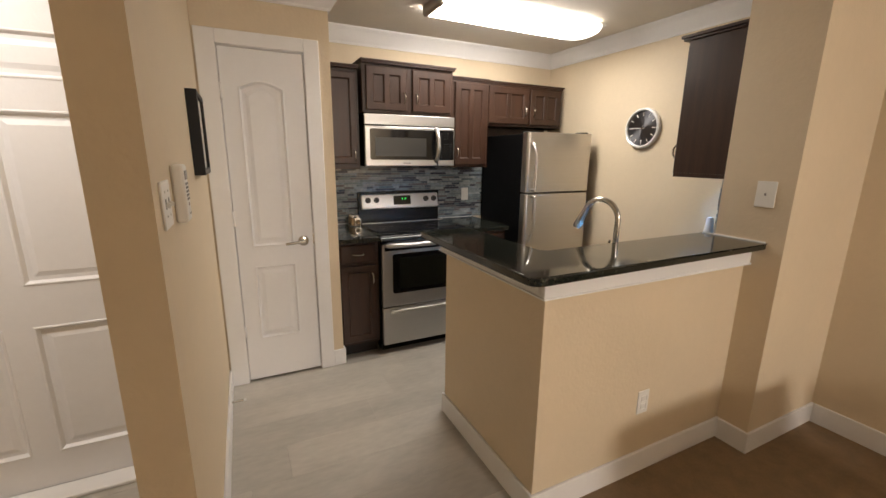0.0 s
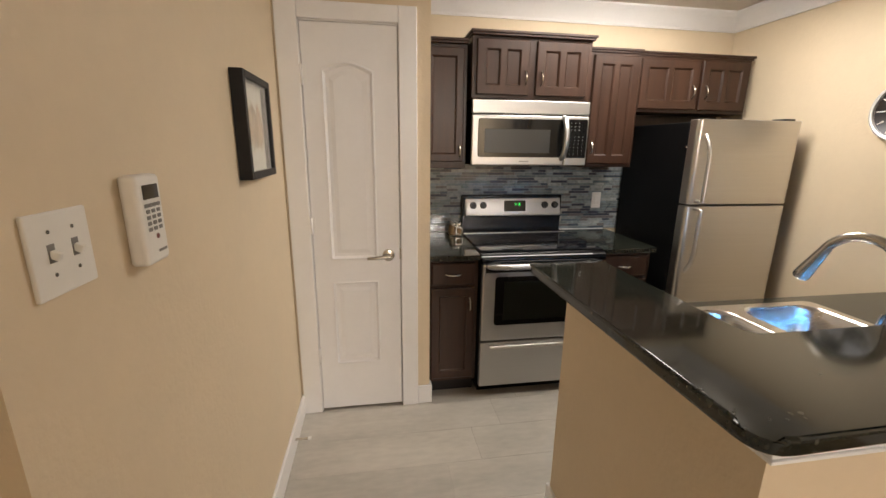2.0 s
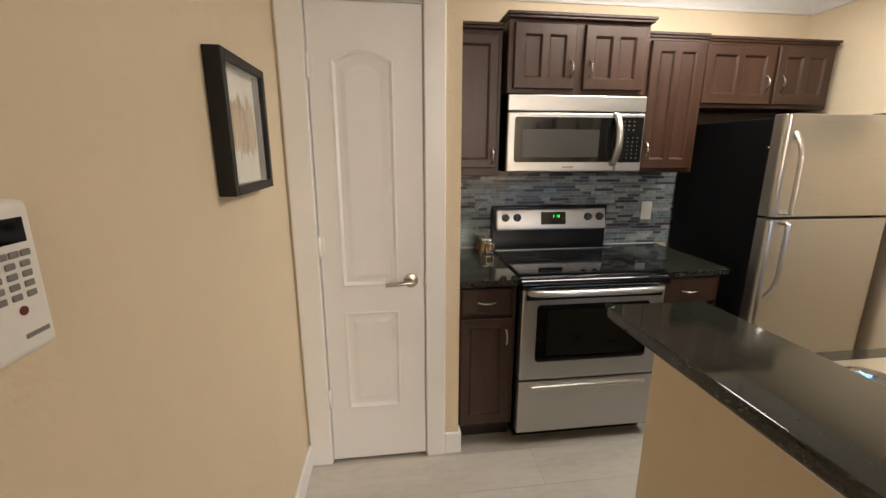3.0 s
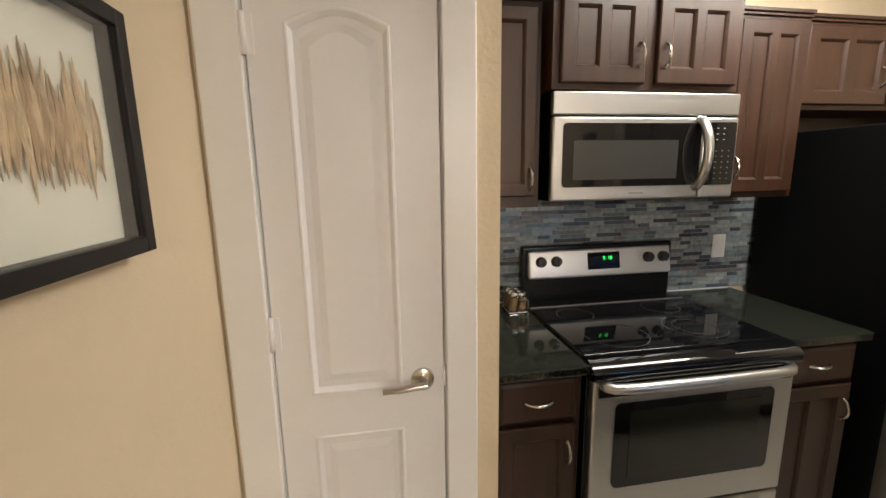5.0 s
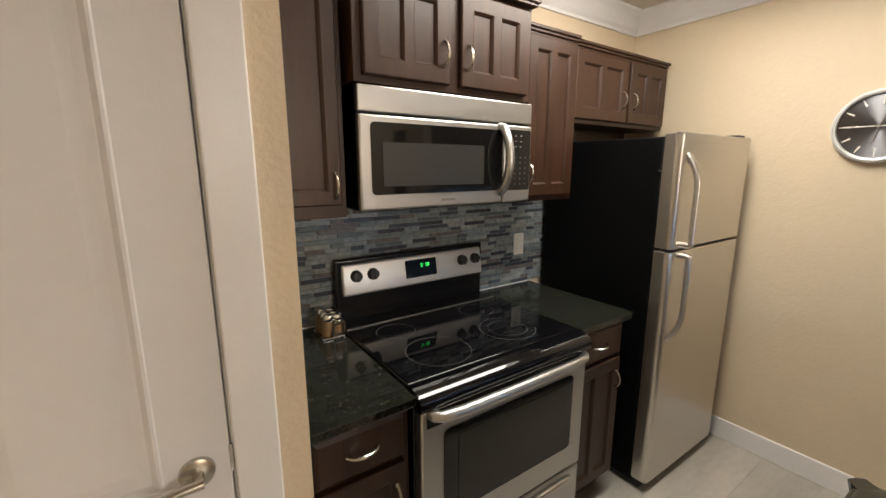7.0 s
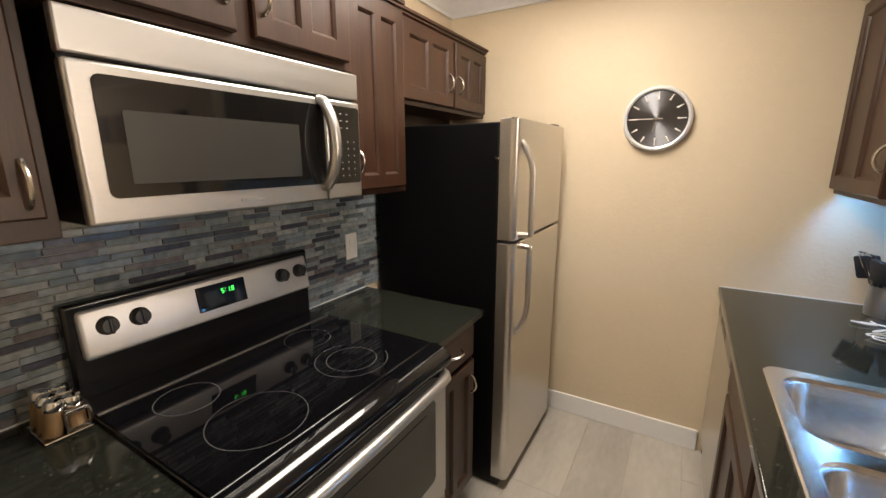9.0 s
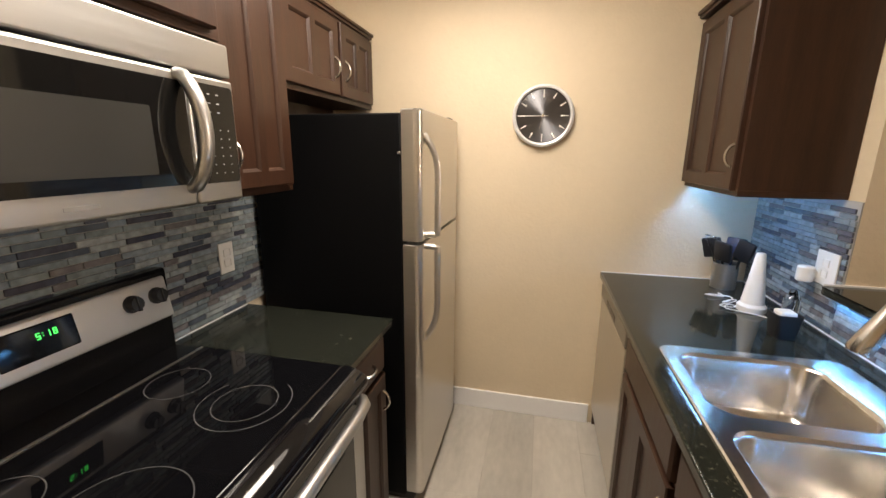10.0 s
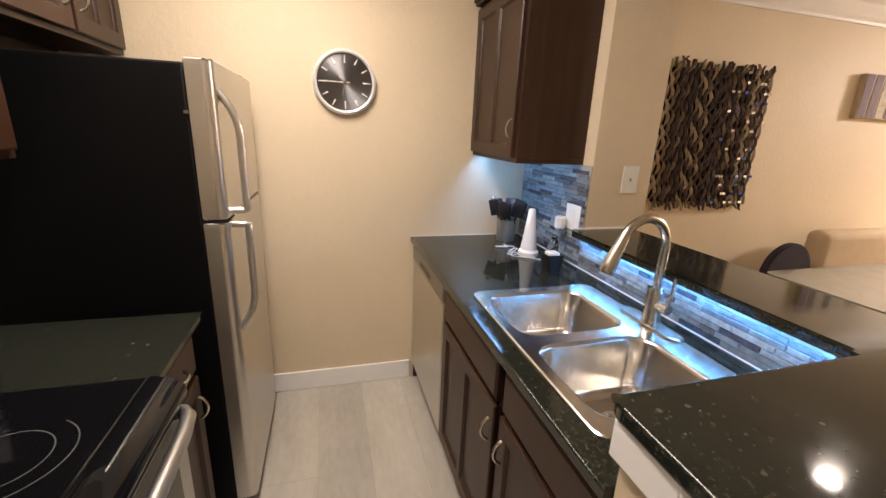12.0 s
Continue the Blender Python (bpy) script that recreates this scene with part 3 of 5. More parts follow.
# dishwasher
dw = thing("dishwasher", (2.79, 2.1, 0), "stainless dishwasher under the granite counter", "dishwasher")
part("tub", block((2.492, 1.78, 0.10), (3.135, 2.36, 0.861)), RECESS_SHADE, dw)
part("door", block((2.497, 2.360, 0.115), (3.128, 2.388, 0.765), 0.006), STEEL, dw, "brushed steel door", True)
panel = part("control_panel", block((2.497, 2.360, 0.772), (3.128, 2.392, 0.857), 0.006), DARKSTEEL, dw, "darker steel control strip", True)
part("pull_recess", block((2.72, 2.3925, 0.79), (2.94, 2.394, 0.815)), BLACK, panel)
part("toe_kick", block((2.5, 1.9, 0.0), (3.13, 2.32, 0.10)), RECESS_SHADE, dw)
part("end_panel", block((3.129, 1.78, 0), (3.1445, 2.375, 0.861)), WOOD, dw)

# sink
sink = thing("kitchen_sink", ((SX0 + SX1) / 2, (SY0 + SY1) / 2, 0.895), "stainless double-bowl drop-in sink set in black granite", "sink")
b1 = (1.930, 1.930, 2.254, 2.308)
b2 = (1.552, 1.930, 1.880, 2.308)
bm = bmesh.new()
top = Matrix.Translation((0, 0, 0.9025))
rings = sheet(bm, [rounded(SX0 + 0.004, SY0 + 0.004, SX1 - 0.004, SY1 - 0.004, 0.035), rounded(*b1, 0.068, 8), rounded(*b2, 0.068, 8)], top)
edge = ring(bm, rings[0], rounded(SX0, SY0, SX1, SY1, 0.039), top, -0.003)
ring(bm, edge, rounded(SX0, SY0, SX1, SY1, 0.039), top, -0.0072)
part("rim", bm, BASIN, sink, smooth=True)
for b in (b1, b2):
    bm = bmesh.new()
    x0, y0, x1, y1 = b
    start = [bm.verts.new((*p, 0.9025)) for p in rounded(*b, 0.068, 8)]
    a = start
    for i, rad, depth in ((0.005, 0.066, -0.003), (0.010, 0.063, -0.012), (0.018, 0.058, -0.145), (0.025, 0.054, -0.162), (0.038, 0.047, -0.174), (0.058, 0.036, -0.179)):
        a = ring(bm, a, rounded(x0 + i, y0 + i, x1 - i, y1 - i, rad, 8), top, depth)
    bm.faces.new(a)
    part("bowl", bm, BASIN, sink, smooth=True)
    bm = bmesh.new()
    lathe(bm, [(0.0, -0.006), (0.028, -0.006), (0.036, 0.002), (0.044, 0.003), (0.046, 0.0)], Matrix.Translation(((x0 + x1) / 2, (y0 + y1) / 2, 0.743)), 24)
    part("drain", bm, CHROME, sink, smooth=True)

# faucet
FX, FY = 1.935, 1.856
faucet = thing("kitchen_faucet", (FX, FY, 0.9025), "brushed nickel gooseneck pull-down faucet on the sink deck", "faucet")
part("deck_plate", prism(rounded(FX - 0.125, FY - 0.028, FX + 0.125, FY + 0.028, 0.027), [], 0.9025, 0.91, 0.003), NICKEL, faucet, smooth=True)
bm = bmesh.new()
lathe(bm, [(0.030, 0.0), (0.030, 0.012), (0.026, 0.018), (0.025, 0.10), (0.021, 0.115), (0.0, 0.118)], Matrix.Translation((FX, FY, 0.91)), 24)
part("body", bm, NICKEL, faucet, smooth=True)
bm = bmesh.new()
R = 0.097
dirx, diry = -0.145, 0.989
way = [(0.0, 1.0), (0.0, 1.06), (0.0, 1.12)]
for k in range(13):
    a = radians(180 - 150 * k / 12)
    way.append((0.095 + R * math.cos(a), 1.157 + R * math.sin(a)))
pts = [(FX + dirx * d, FY + diry * d, z) for d, z in way]
part("spout", tube(bm, pts, 0.0135, 14), NICKEL, faucet, smooth=True)
bm = bmesh.new()
head = [(0.176, 1.208), (0.194, 1.173), (0.217, 1.126), (0.227, 1.105), (0.229, 1.100)]
tube(bm, [(FX + dirx * d, FY + diry * d, z) for d, z in head], [0.0138, 0.0165, 0.0215, 0.0225, 0.019], 16)
part("spray_head", bm, NICKEL, faucet, smooth=True)
bm = bmesh.new()
tube(bm, [(FX, FY, 0.975), (FX - 0.06, FY, 0.975)], 0.016, 14)
tube(bm, [(FX - 0.05, FY, 0.98), (FX - 0.056, FY - 0.006, 1.03), (FX - 0.052, FY - 0.012, 1.075)], [0.007, 0.006, 0.005], 10)
part("lever", bm, NICKEL, faucet, smooth=True)

# ---- upper cabinets ----
def upper_cabinet(name, x0, x1, y_front, z0, z1, doors, label):
    ob = thing(name, ((x0 + x1) / 2, (y_front + YB) / 2, z0), label, "cabinet", "kitchen upper cabinets")
    part("carcass", block((x0, y_front, z0), (x1, YB - 0.001, z1), 0.002), WOOD, ob)
    for a, b, dz0, dz1, h in doors:
        cabinet_door(ob, facing(a, y_front, dz0, "-y"), b - a, dz1 - dz0, h, 1 if b < 1.2 else 2)
    return ob


def top_mould(ob, x0, x1, y_front, z, left=True, right=True):
    bm = bmesh.new()
    for d, za, zb in ((0.007, 0.0, 0.012), (0.015, 0.012, 0.026)):
        box(bm, (x0 - (d if left else 0), y_front - d, z + za), (x1 + (d if right else 0), YB - 0.002, z + zb), 0.003)
    part("top_moulding", bm, WOOD, ob)


u = upper_cabinet("upper_cabinet", XP + 0.002, 1.150, 3.580, 1.352, 2.052, [(XP + 0.012, 1.130, 1.392, 2.03, (0.212, 0.062, False))], "tall narrow espresso upper cabinet beside the microwave")
top_mould(u, XP + 0.002, 1.150, 3.555, 2.052, False, False)
u = upper_cabinet("upper_cabinet", 1.166, 1.892, 3.525, 1.757, 2.092, [(1.192, 1.502, 1.778, 2.075, (0.288, 0.095, False)), (1.548, 1.866, 1.778, 2.075, (0.03, 0.095, False))], "espresso upper cabinet above the microwave, set forward")
top_mould(u, 1.166, 1.892, 3.505, 2.092)
u = upper_cabinet("upper_cabinet", 1.918, 2.278, 3.606, 1.362, 2.055, [(1.952, 2.258, 1.385, 2.038, (0.022, 0.10, False))], "tall espresso upper cabinet beside the refrigerator")
top_mould(u, 1.918, 2.278, 3.604, 2.055, False, False)
u = upper_cabinet("upper_cabinet", 2.280, 3.092, 3.634, 1.715, 2.055, [(2.290, 2.704, 1.735, 2.038, (0.375, 0.11, False)), (2.726, 3.07, 1.735, 2.038, (0.035, 0.11, False))], "espresso two-door upper cabinet over the refrigerator")
top_mould(u, 2.280, 3.092, 3.632, 2.055, False, True)
# dark sheet added over the wall so this gap reads as shaded
part("gap_darkener", block((2.280, YB - 0.016, 1.56), (3.092, YB - 0.001, 1.7145), 0.001), WOOD, u, "dark filler sheet added to darken the gap above the refrigerator")

# upper cabinet over the sink counter
UX, UY = 2.588, 2.066
u = thing("upper_cabinet", ((UX + XR) / 2, 1.9, 1.35), "espresso upper cabinet with lit underside on the stub wall", "cabinet", "kitchen upper cabinets")
part("carcass", boxes(((UX, YK + 0.001, 1.374), (XR - 0.001, UY, 2.075)), ((UX, YK + 0.001, 1.352), (UX + 0.016, UY, 1.374)), ((UX + 0.016, UY - 0.018, 1.352), (XR - 0.001, UY, 1.374)), r=0.001), WOOD, u)
cabinet_door(u, facing(XR - 0.012, UY, 1.372, "+y"), XR - 0.012 - UX - 0.02, 0.685, (0.51, 0.12, False))
part("top_moulding", boxes(((UX - 0.012, YK + 0.001, 2.075), (XR - 0.001, UY + 0.032, 2.088)), ((UX - 0.022, YK + 0.001, 2.088), (XR - 0.001, UY + 0.042, 2.104)), r=0.003), WOOD, u)
led = thing("under_cabinet_light", (2.86, 2.038, 1.372), "slim blue-white led strip under the upper cabinet", "light")
part("housing", block((2.62, 2.022, 1.3715), (3.10, 2.047, 1.374)), PLASTIC, led)
part("diffuser", block((2.625, 2.034, 1.3665), (3.095, 2.045, 1.3715), 0.001), LED_WHITE, led)
led = thing("bar_led_strip", (1.97, 1.767, 1.037), "blue-white led strip under the bar overhang", "light")
part("strip", block((1.45, 1.763, 1.0360), (2.50, 1.771, 1.0398)), LED, led)

# ---- appliances ----
SX, SW = 1.182, 0.733
stove = thing("electric_range", (SX + SW / 2, 3.5, 0), "stainless electric range with black ceramic glass cooktop", "stove")
part("body", block((SX, 3.235, 0.06), (SX + SW, YB - 0.03, 0.881), 0.003), BLACK, stove)
part("base", block((SX + 0.01, 3.27, 0.0), (SX + SW - 0.01, 3.8, 0.06)), BLACK, stove)
top = part("cooktop", prism(rounded(SX - 0.004, 3.253, SX + SW + 0.004, 3.728, 0.004), [], 0.881, 0.907, 0.006), GLASSTOP, stove, "black ceramic glass cooktop", True)
bm = bmesh.new()
prof = [(3.2525 - 0.105 * math.sin(radians(a)), 0.9068 - 0.105 * (1 - math.cos(radians(a)))) for a in range(0, 37, 3)]
prof += [(3.1855, 0.881), (3.1815, 0.872), (3.181, 0.858), (3.184, 0.849), (3.192, 0.846), (3.2525, 0.846)]
ends = [[bm.verts.new((x, y, z)) for y, z in prof] for x in (SX - 0.004, SX + SW + 0.004)]
for i in range(len(prof)):
    j = (i + 1) % len(prof)
    bm.faces.new((ends[0][i], ends[1][i], ends[1][j], ends[0][j]))
for e in ends:
    bm.faces.new(e)
bmesh.ops.recalc_face_normals(bm, faces=bm.faces)
part("front_rail", bm, GLASSTOP, stove, "glossy black rounded front rail", True)
part("rear_ledge", block((SX + 0.002, 3.729, 0.8815), (SX + SW - 0.002, 3.8255, 0.906), 0.002), BLACK, stove, "black ledge behind the cooktop")
part("rear_trim", block((SX + 0.004, 3.720, 0.9072), (SX + SW - 0.004, 3.726, 0.910)), STEEL, stove)


def flat_ring(cx, cy, r, z, width=0.0024, a0=0.0, a1=360.0):
    bm = bmesh.new()
    n = 48
    rows = []
    for k in range(n + 1):
        a = radians(a0 + (a1 - a0) * k / n)
        rows.append([bm.verts.new((cx + q * math.cos(a), cy + q * math.sin(a), zz)) for q, zz in ((r, z - 0.0003), (r, z), (r - width, z), (r - width, z - 0.0003))])
    for a, b in zip(rows, rows[1:]):
        for i in range(3):
            bm.faces.new((a[i], a[i + 1], b[i + 1], b[i]))
    return bm


for cx, cy, r in ((1.372, 3.388, 0.112), (1.332, 3.612, 0.074), (1.728, 3.626, 0.075), (1.697, 3.400, 0.075)):
    part("burner_ring", flat_ring(cx, cy, r, 0.9076), RING, top)
part("burner_ring", flat_ring(1.697, 3.400, 0.108, 0.9076, 0.0024, 60, 330), RING, top)

part("backguard", block((SX + 0.002, 3.822, 0.90), (SX + SW + 0.002, YB - 0.014, 1.156), 0.010, 3), BLACK, stove, "black backguard", True)
bm = block((-SW / 2 + 0.026, -0.063, -0.030), (SW / 2 - 0.012, 0.063, 0.0), 0.010, 3)
PM = pose(SX + SW / 2, 3.805, 1.075, 80, 0, 0)
bm.transform(PM)
cp = part("control_panel", bm, PANEL, stove, "brushed steel control panel", True)
bm = block((-0.078, -0.036, 0.0), (0.078, 0.040, 0.004), 0.003)
bm.transform(PM @ Matrix.Translation((0.015, 0.004, 0)))
disp = part("display", bm, WINDOW, cp, "black clock display")


def digit(bm, m, segs, w=0.008, h=0.015, t=0.002):
    lay = {"a": ((0, h - t), (w, h)), "b": ((w - t, h / 2), (w, h)), "c": ((w - t, 0), (w, h / 2)), "d": ((0, 0), (w, t)), "e": ((0, 0), (t, h / 2)), "f": ((0, h / 2), (t, h)), "g": ((0, h / 2 - t / 2), (w, h / 2 + t / 2))}
    for s in segs:
        (ax, ay), (bx, by) = lay[s]
        made = bmesh.ops.create_cube(bm, size=1, matrix=m @ Matrix.Translation(((ax + bx) / 2, (ay + by) / 2, 0)) @ Matrix.Diagonal((bx - ax, by - ay, 0.0006, 1)))


bm = bmesh.new()
DM = PM @ Matrix.Translation((0.012, 0.010, 0.0046))
for k, segs in ((0, "afgcd"), (1.7, "bc"), (2.9, "abcdefg")):
    digit(bm, DM @ Matrix.Translation((k * 0.0115, 0, 0)), segs)
for dy in (0.005, 0.012):
    bmesh.ops.create_cube(bm, size=1, matrix=DM @ Matrix.Translation((0.0135, dy, 0)) @ Matrix.Diagonal((0.002, 0.002, 0.0006, 1)))
part("time_digits", bm, GREEN, disp, "green clock digits")
for kx in (-0.285, -0.213, 0.235, 0.31):
    bm = bmesh.new()
    lathe(bm, [(0.024, 0.0), (0.024, 0.006), (0.020, 0.009), (0.018, 0.026), (0.0, 0.027)], PM @ Matrix.Translation((kx, 0.012, 0)), 20)
    b2m = block((-0.004, -0.021, 0.012), (0.004, 0.021, 0.032), 0.002)
    b2m.transform(PM @ Matrix.Translation((kx, 0.012, 0)))
    tmp = bpy.data.meshes.new("grip")
    b2m.to_mesh(tmp)
    b2m.free()
    bm.from_mesh(tmp)
    part("control_knob", bm, RUBBER, cp, "black knob", True)

# vent strip, oven door, drawer
part("vent_strip", block((SX + 0.004, 3.205, 0.845), (SX + SW - 0.004, 3.24, 0.849)), BLACK, stove)
part("vent_slots", boxes(*[((SX + 0.20, 3.2035, 0.848 + 0.006 * k), (SX + SW - 0.20, 3.205, 0.850 + 0.006 * k)) for k in range(3)]), STEEL, stove)
od = part("oven_door", block((SX + 0.004, 3.195, 0.368), (SX + SW - 0.004, 3.235, 0.842), 0.008, 3), STEELH, stove, "brushed steel oven door", True)
part("door_top_band", block((SX + 0.02, 3.1925, 0.79), (SX + SW - 0.02, 3.1955, 0.838)), BLACK, od)
face_plate("window_glass", SX + SW / 2 - 0.288, 0.468, SX + SW / 2 + 0.288, 0.765, 3.195, 0.004, 0.02, WINDOW, od, "dark oven window")
part("window_screen", block((SX + 0.13, 3.1892, 0.500), (SX + SW - 0.13, 3.1904, 0.735)), OVENMESH, od)
bm = bmesh.new()
hz = 0.832
tube(bm, [(SX + 0.035, 3.20, hz), (SX + 0.038, 3.180, hz), (SX + 0.055, 3.166, hz), (SX + 0.12, 3.158, hz), (SX + SW / 2, 3.155, hz), (SX + SW - 0.12, 3.158, hz), (SX + SW - 0.055, 3.166, hz), (SX + SW - 0.038, 3.180, hz), (SX + SW - 0.035, 3.20, hz)], 0.0165, 14)
part("handle", bm, STEELH, od, "thick brushed steel bar handle", True)
dr = part("storage_drawer", block((SX + 0.004, 3.198, 0.068), (SX + SW - 0.004, 3.235, 0.358), 0.006, 3), STEELH, stove, "brushed steel storage drawer", True)
part("drawer_lip", block((SX + 0.06, 3.178, 0.315), (SX + SW - 0.06, 3.199, 0.338), 0.009, 3), STEEL, dr, "", True)

# microwave
MX0, MX1, MY = 1.174, 1.914, 3.520
mw = thing("microwave", ((MX0 + MX1) / 2, 3.7, 1.375), "stainless over-the-range microwave with black window", "microwave")
part("body", block((MX0 + 0.003, MY + 0.025, 1.372), (MX1 - 0.003, YB - 0.014, 1.752), 0.003), BLACK, mw)
part("top_grille", block((MX0, MY + 0.004, 1.674), (MX1, MY + 0.03, 1.753), 0.005), STEELH, mw, "brushed steel vent band", True)
md = part("door", block((MX0, MY, 1.372), (1.762, MY + 0.03, 1.668), 0.008, 3), STEELH, mw, "brushed steel door", True)


face_plate("door_glass", 1.212, 1.422, 1.757, 1.646, MY, 0.003, 0.014, WINDOW, md, "black glass window")
face_plate("window_mesh", 1.252, 1.448, 1.664, 1.586, MY - 0.0032, 0.0008, 0.004, SCREEN, md)
face_plate("badge", 1.475, 1.393, 1.535, 1.401, MY, 0.001, 0.001, GREYKEY, md)
kp = part("control_panel", block((1.766, MY, 1.372), (MX1, MY + 0.03, 1.668), 0.008, 3), STEELH, mw, "brushed steel control side", True)
pad = face_plate("keypad", 1.778, 1.420, 1.904, 1.650, MY, 0.003, 0.010, WINDOW, kp, "black touch keypad")
bm = bmesh.new()
for r in range(10):
    for c in range(4):
        if r == 3 or (r in (0, 1, 2) and c == 3):
            continue
        w = 0.008 if r < 3 else 0.0038
        x, z = 1.797 + c * 0.027, 1.628 - r * 0.0205
        box(bm, (x - w / 2, MY - 0.0038, z - 0.0015), (x + w / 2, MY - 0.003, z + 0.0015))
part("key_marks", bm, PRINT, pad, kind="stuff")
bm = bmesh.new()
pts = [(1.748, MY + 0.004, 1.415)]
for k in range(13):
    t = k / 12
    pts.append((1.748, MY - 0.012 - 0.042 * math.sin(math.pi * t) ** 0.7, 1.418 + 0.238 * t))
pts.append((1.748, MY + 0.004, 1.659))
tube(bm, pts, 0.0155, 14)
bm.transform(Matrix.Translation((1.748, 0, 0)) @ Matrix.Diagonal((1.12, 1, 1, 1)) @ Matrix.Translation((-1.748, 0, 0)))
part("handle", bm, STEELH, md, "bowed steel handle", True)

# refrigerator
FX0, FX1, FYF = 2.378, 3.036, 3.230
fr = thing("refrigerator", ((FX0 + FX1) / 2, 3.5, 0), "top-freezer refrigerator with steel doors and black sides", "refrigerator")
part("cabinet", block((FX0, FYF, 0.03), (FX1, YB - 0.03, 1.632), 0.006), FRIDGE_SIDE, fr, "textured black cabinet", True)
part("base_grille", block((FX0 + 0.015, FYF - 0.03, 0.0), (FX1 - 0.015, YB - 0.1, 0.05)), RUBBER, fr)
part("hinge_cover", block((FX1 - 0.10, FYF - 0.055, 1.645), (FX1 - 0.03, FYF + 0.03, 1.658), 0.004), RUBBER, fr)
for name, z0, z1, label in (("freezer_door", 1.172, 1.645, "brushed steel freezer door"), ("fresh_food_door", 0.055, 1.160, "brushed steel lower door")):
    outer = soften([(FX0 - 0.004, FYF - 0.004), (FX0 - 0.004, FYF - 0.076), (FX1 + 0.002, FYF - 0.076), (FX1 + 0.002, FYF - 0.004)], [0, 0.028, 0.028, 0], 6)
    d = part(name, prism(outer, [], z0, z1, 0.004), STEEL, fr, label, True)
    hx, hy = FX0 + 0.046, FYF - 0.076
    bm = bmesh.new()
    if z0 > 1:
        zs = (1.192, 1.565)
        ramp = lambda t: 0.052 * (1 - max(0, (t - 0.62) / 0.38) ** 2.2)
    else:
        zs = (0.765, 1.148)
        ramp = lambda t: 0.052 * (1 - max(0, (0.38 - t) / 0.38) ** 2.2)
    pts = [(hx, hy + 0.004 if z0 < 1 else hy - 0.0, zs[0])] if z0 < 1 else [(hx, hy + 0.003, zs[0]), (hx, hy - 0.04, zs[0] + 0.001)]
    for k in range(15):
        t = k / 14
        pts.append((hx, hy + 0.002 - ramp(t), zs[0] + 0.004 + (zs[1] - zs[0] - 0.008) * t))
    pts += [(hx, hy - 0.04, zs[1] - 0.001), (hx, hy + 0.003, zs[1])] if z0 < 1 else []
    tube(bm, pts, 0.0125, 12)
    part("handle", bm, STEEL, d, "bowed grey steel handle", True)
part("gasket", block((FX0 + 0.004, FYF - 0.006, 0.06), (FX1 - 0.006, FYF, 1.64)), RUBBER, fr)
part("magnet_badge", block((FX0 - 0.006, FYF - 0.001, 1.49), (FX0 - 0.001, FYF + 0.012, 1.50), 0.001), CHROME, fr)

# ---- ceiling lights ----
cl = thing("ceiling_light", (2.15, 3.03, CEILING), "lit fluorescent ceiling light with white rounded diffuser", "ceiling light")
part("pan", block((1.50, 2.88, CEILING - 0.02), (2.80, 3.18, CEILING - 0.001)), WHITE, cl)


def diffuser(x0, x1, name, material, label, strips=range(12)):
    bm = bmesh.new()
    rows = []
    for k in range(9):
        x = x0 + (x1 - x0) * k / 8
        e = max(0.0, (x - 2.66) / 0.13)
        s = math.sqrt(max(0.02, 1 - 0.55 * e ** 3))
        rows.append([bm.verts.new((x, 3.03 + 0.168 * s * math.cos(a), CEILING - 0.015 - 0.066 * s * math.sin(a) ** 0.7)) for a in (math.pi * i / 12 for i in range(13))])
    for a, b in zip(rows, rows[1:]):
        for i in strips:
            bm.faces.new((a[i], a[i + 1], b[i + 1], b[i]))
    if len(strips) == 12:
        bm.faces.new(rows[-1])
    for v in [v for v in bm.verts if not v.link_faces]:
        bm.verts.remove(v)
    part(name, bm, material, cl, label, True)


diffuser(1.52, 2.64, "diffuser", TUBE, "glowing white diffuser", range(2, 10))
diffuser(1.52, 2.64, "diffuser_flank", TUBE_SIDE, "glowing white diffuser flank", (0, 1))
diffuser(1.52, 2.64, "diffuser_flank", TUBE_SIDE, "glowing white diffuser flank", (10, 11))
diffuser(2.64, 2.79, "diffuser_end", TUBE_END, "dimmer rounded end of the diffuser")
part("end_cap", block((1.475, 2.90, CEILING - 0.075), (1.519, 3.16, CEILING - 0.001), 0.02, 4), BRONZE, cl, "brushed metal end cap", True)



def dome_light(name, x, y, r, material, label):
    ob = thing(name, (x, y, CEILING), label, "ceiling light")
    bm = bmesh.new()
    lathe(bm, [(0.0, -0.62 * r), (0.45 * r, -0.57 * r), (0.78 * r, -0.42 * r), (0.97 * r, -0.17 * r), (r, -0.012)], Matrix.Translation((x, y, CEILING)), 32)
    part("dome", bm, material, ob, "glowing glass dome", True)
    bm = bmesh.new()
    lathe(bm, [(r, -0.014), (r + 0.01, -0.014), (r + 0.015, -0.001), (0.0, -0.001)], Matrix.Translation((x, y, CEILING)), 32)
    part("ring", bm, NICKEL, ob, smooth=True)


dome_light("dining_light", 2.09, 0.31, 0.046, DOME, "small lit dome light over the dining table")
dome_light("living_light", 2.00, -3.80, 0.30, GLOBE, "lit dome light in the living room")
dome_light("entry_light", -0.75, 1.95, 0.13, HALL, "lit dome light in the entry")

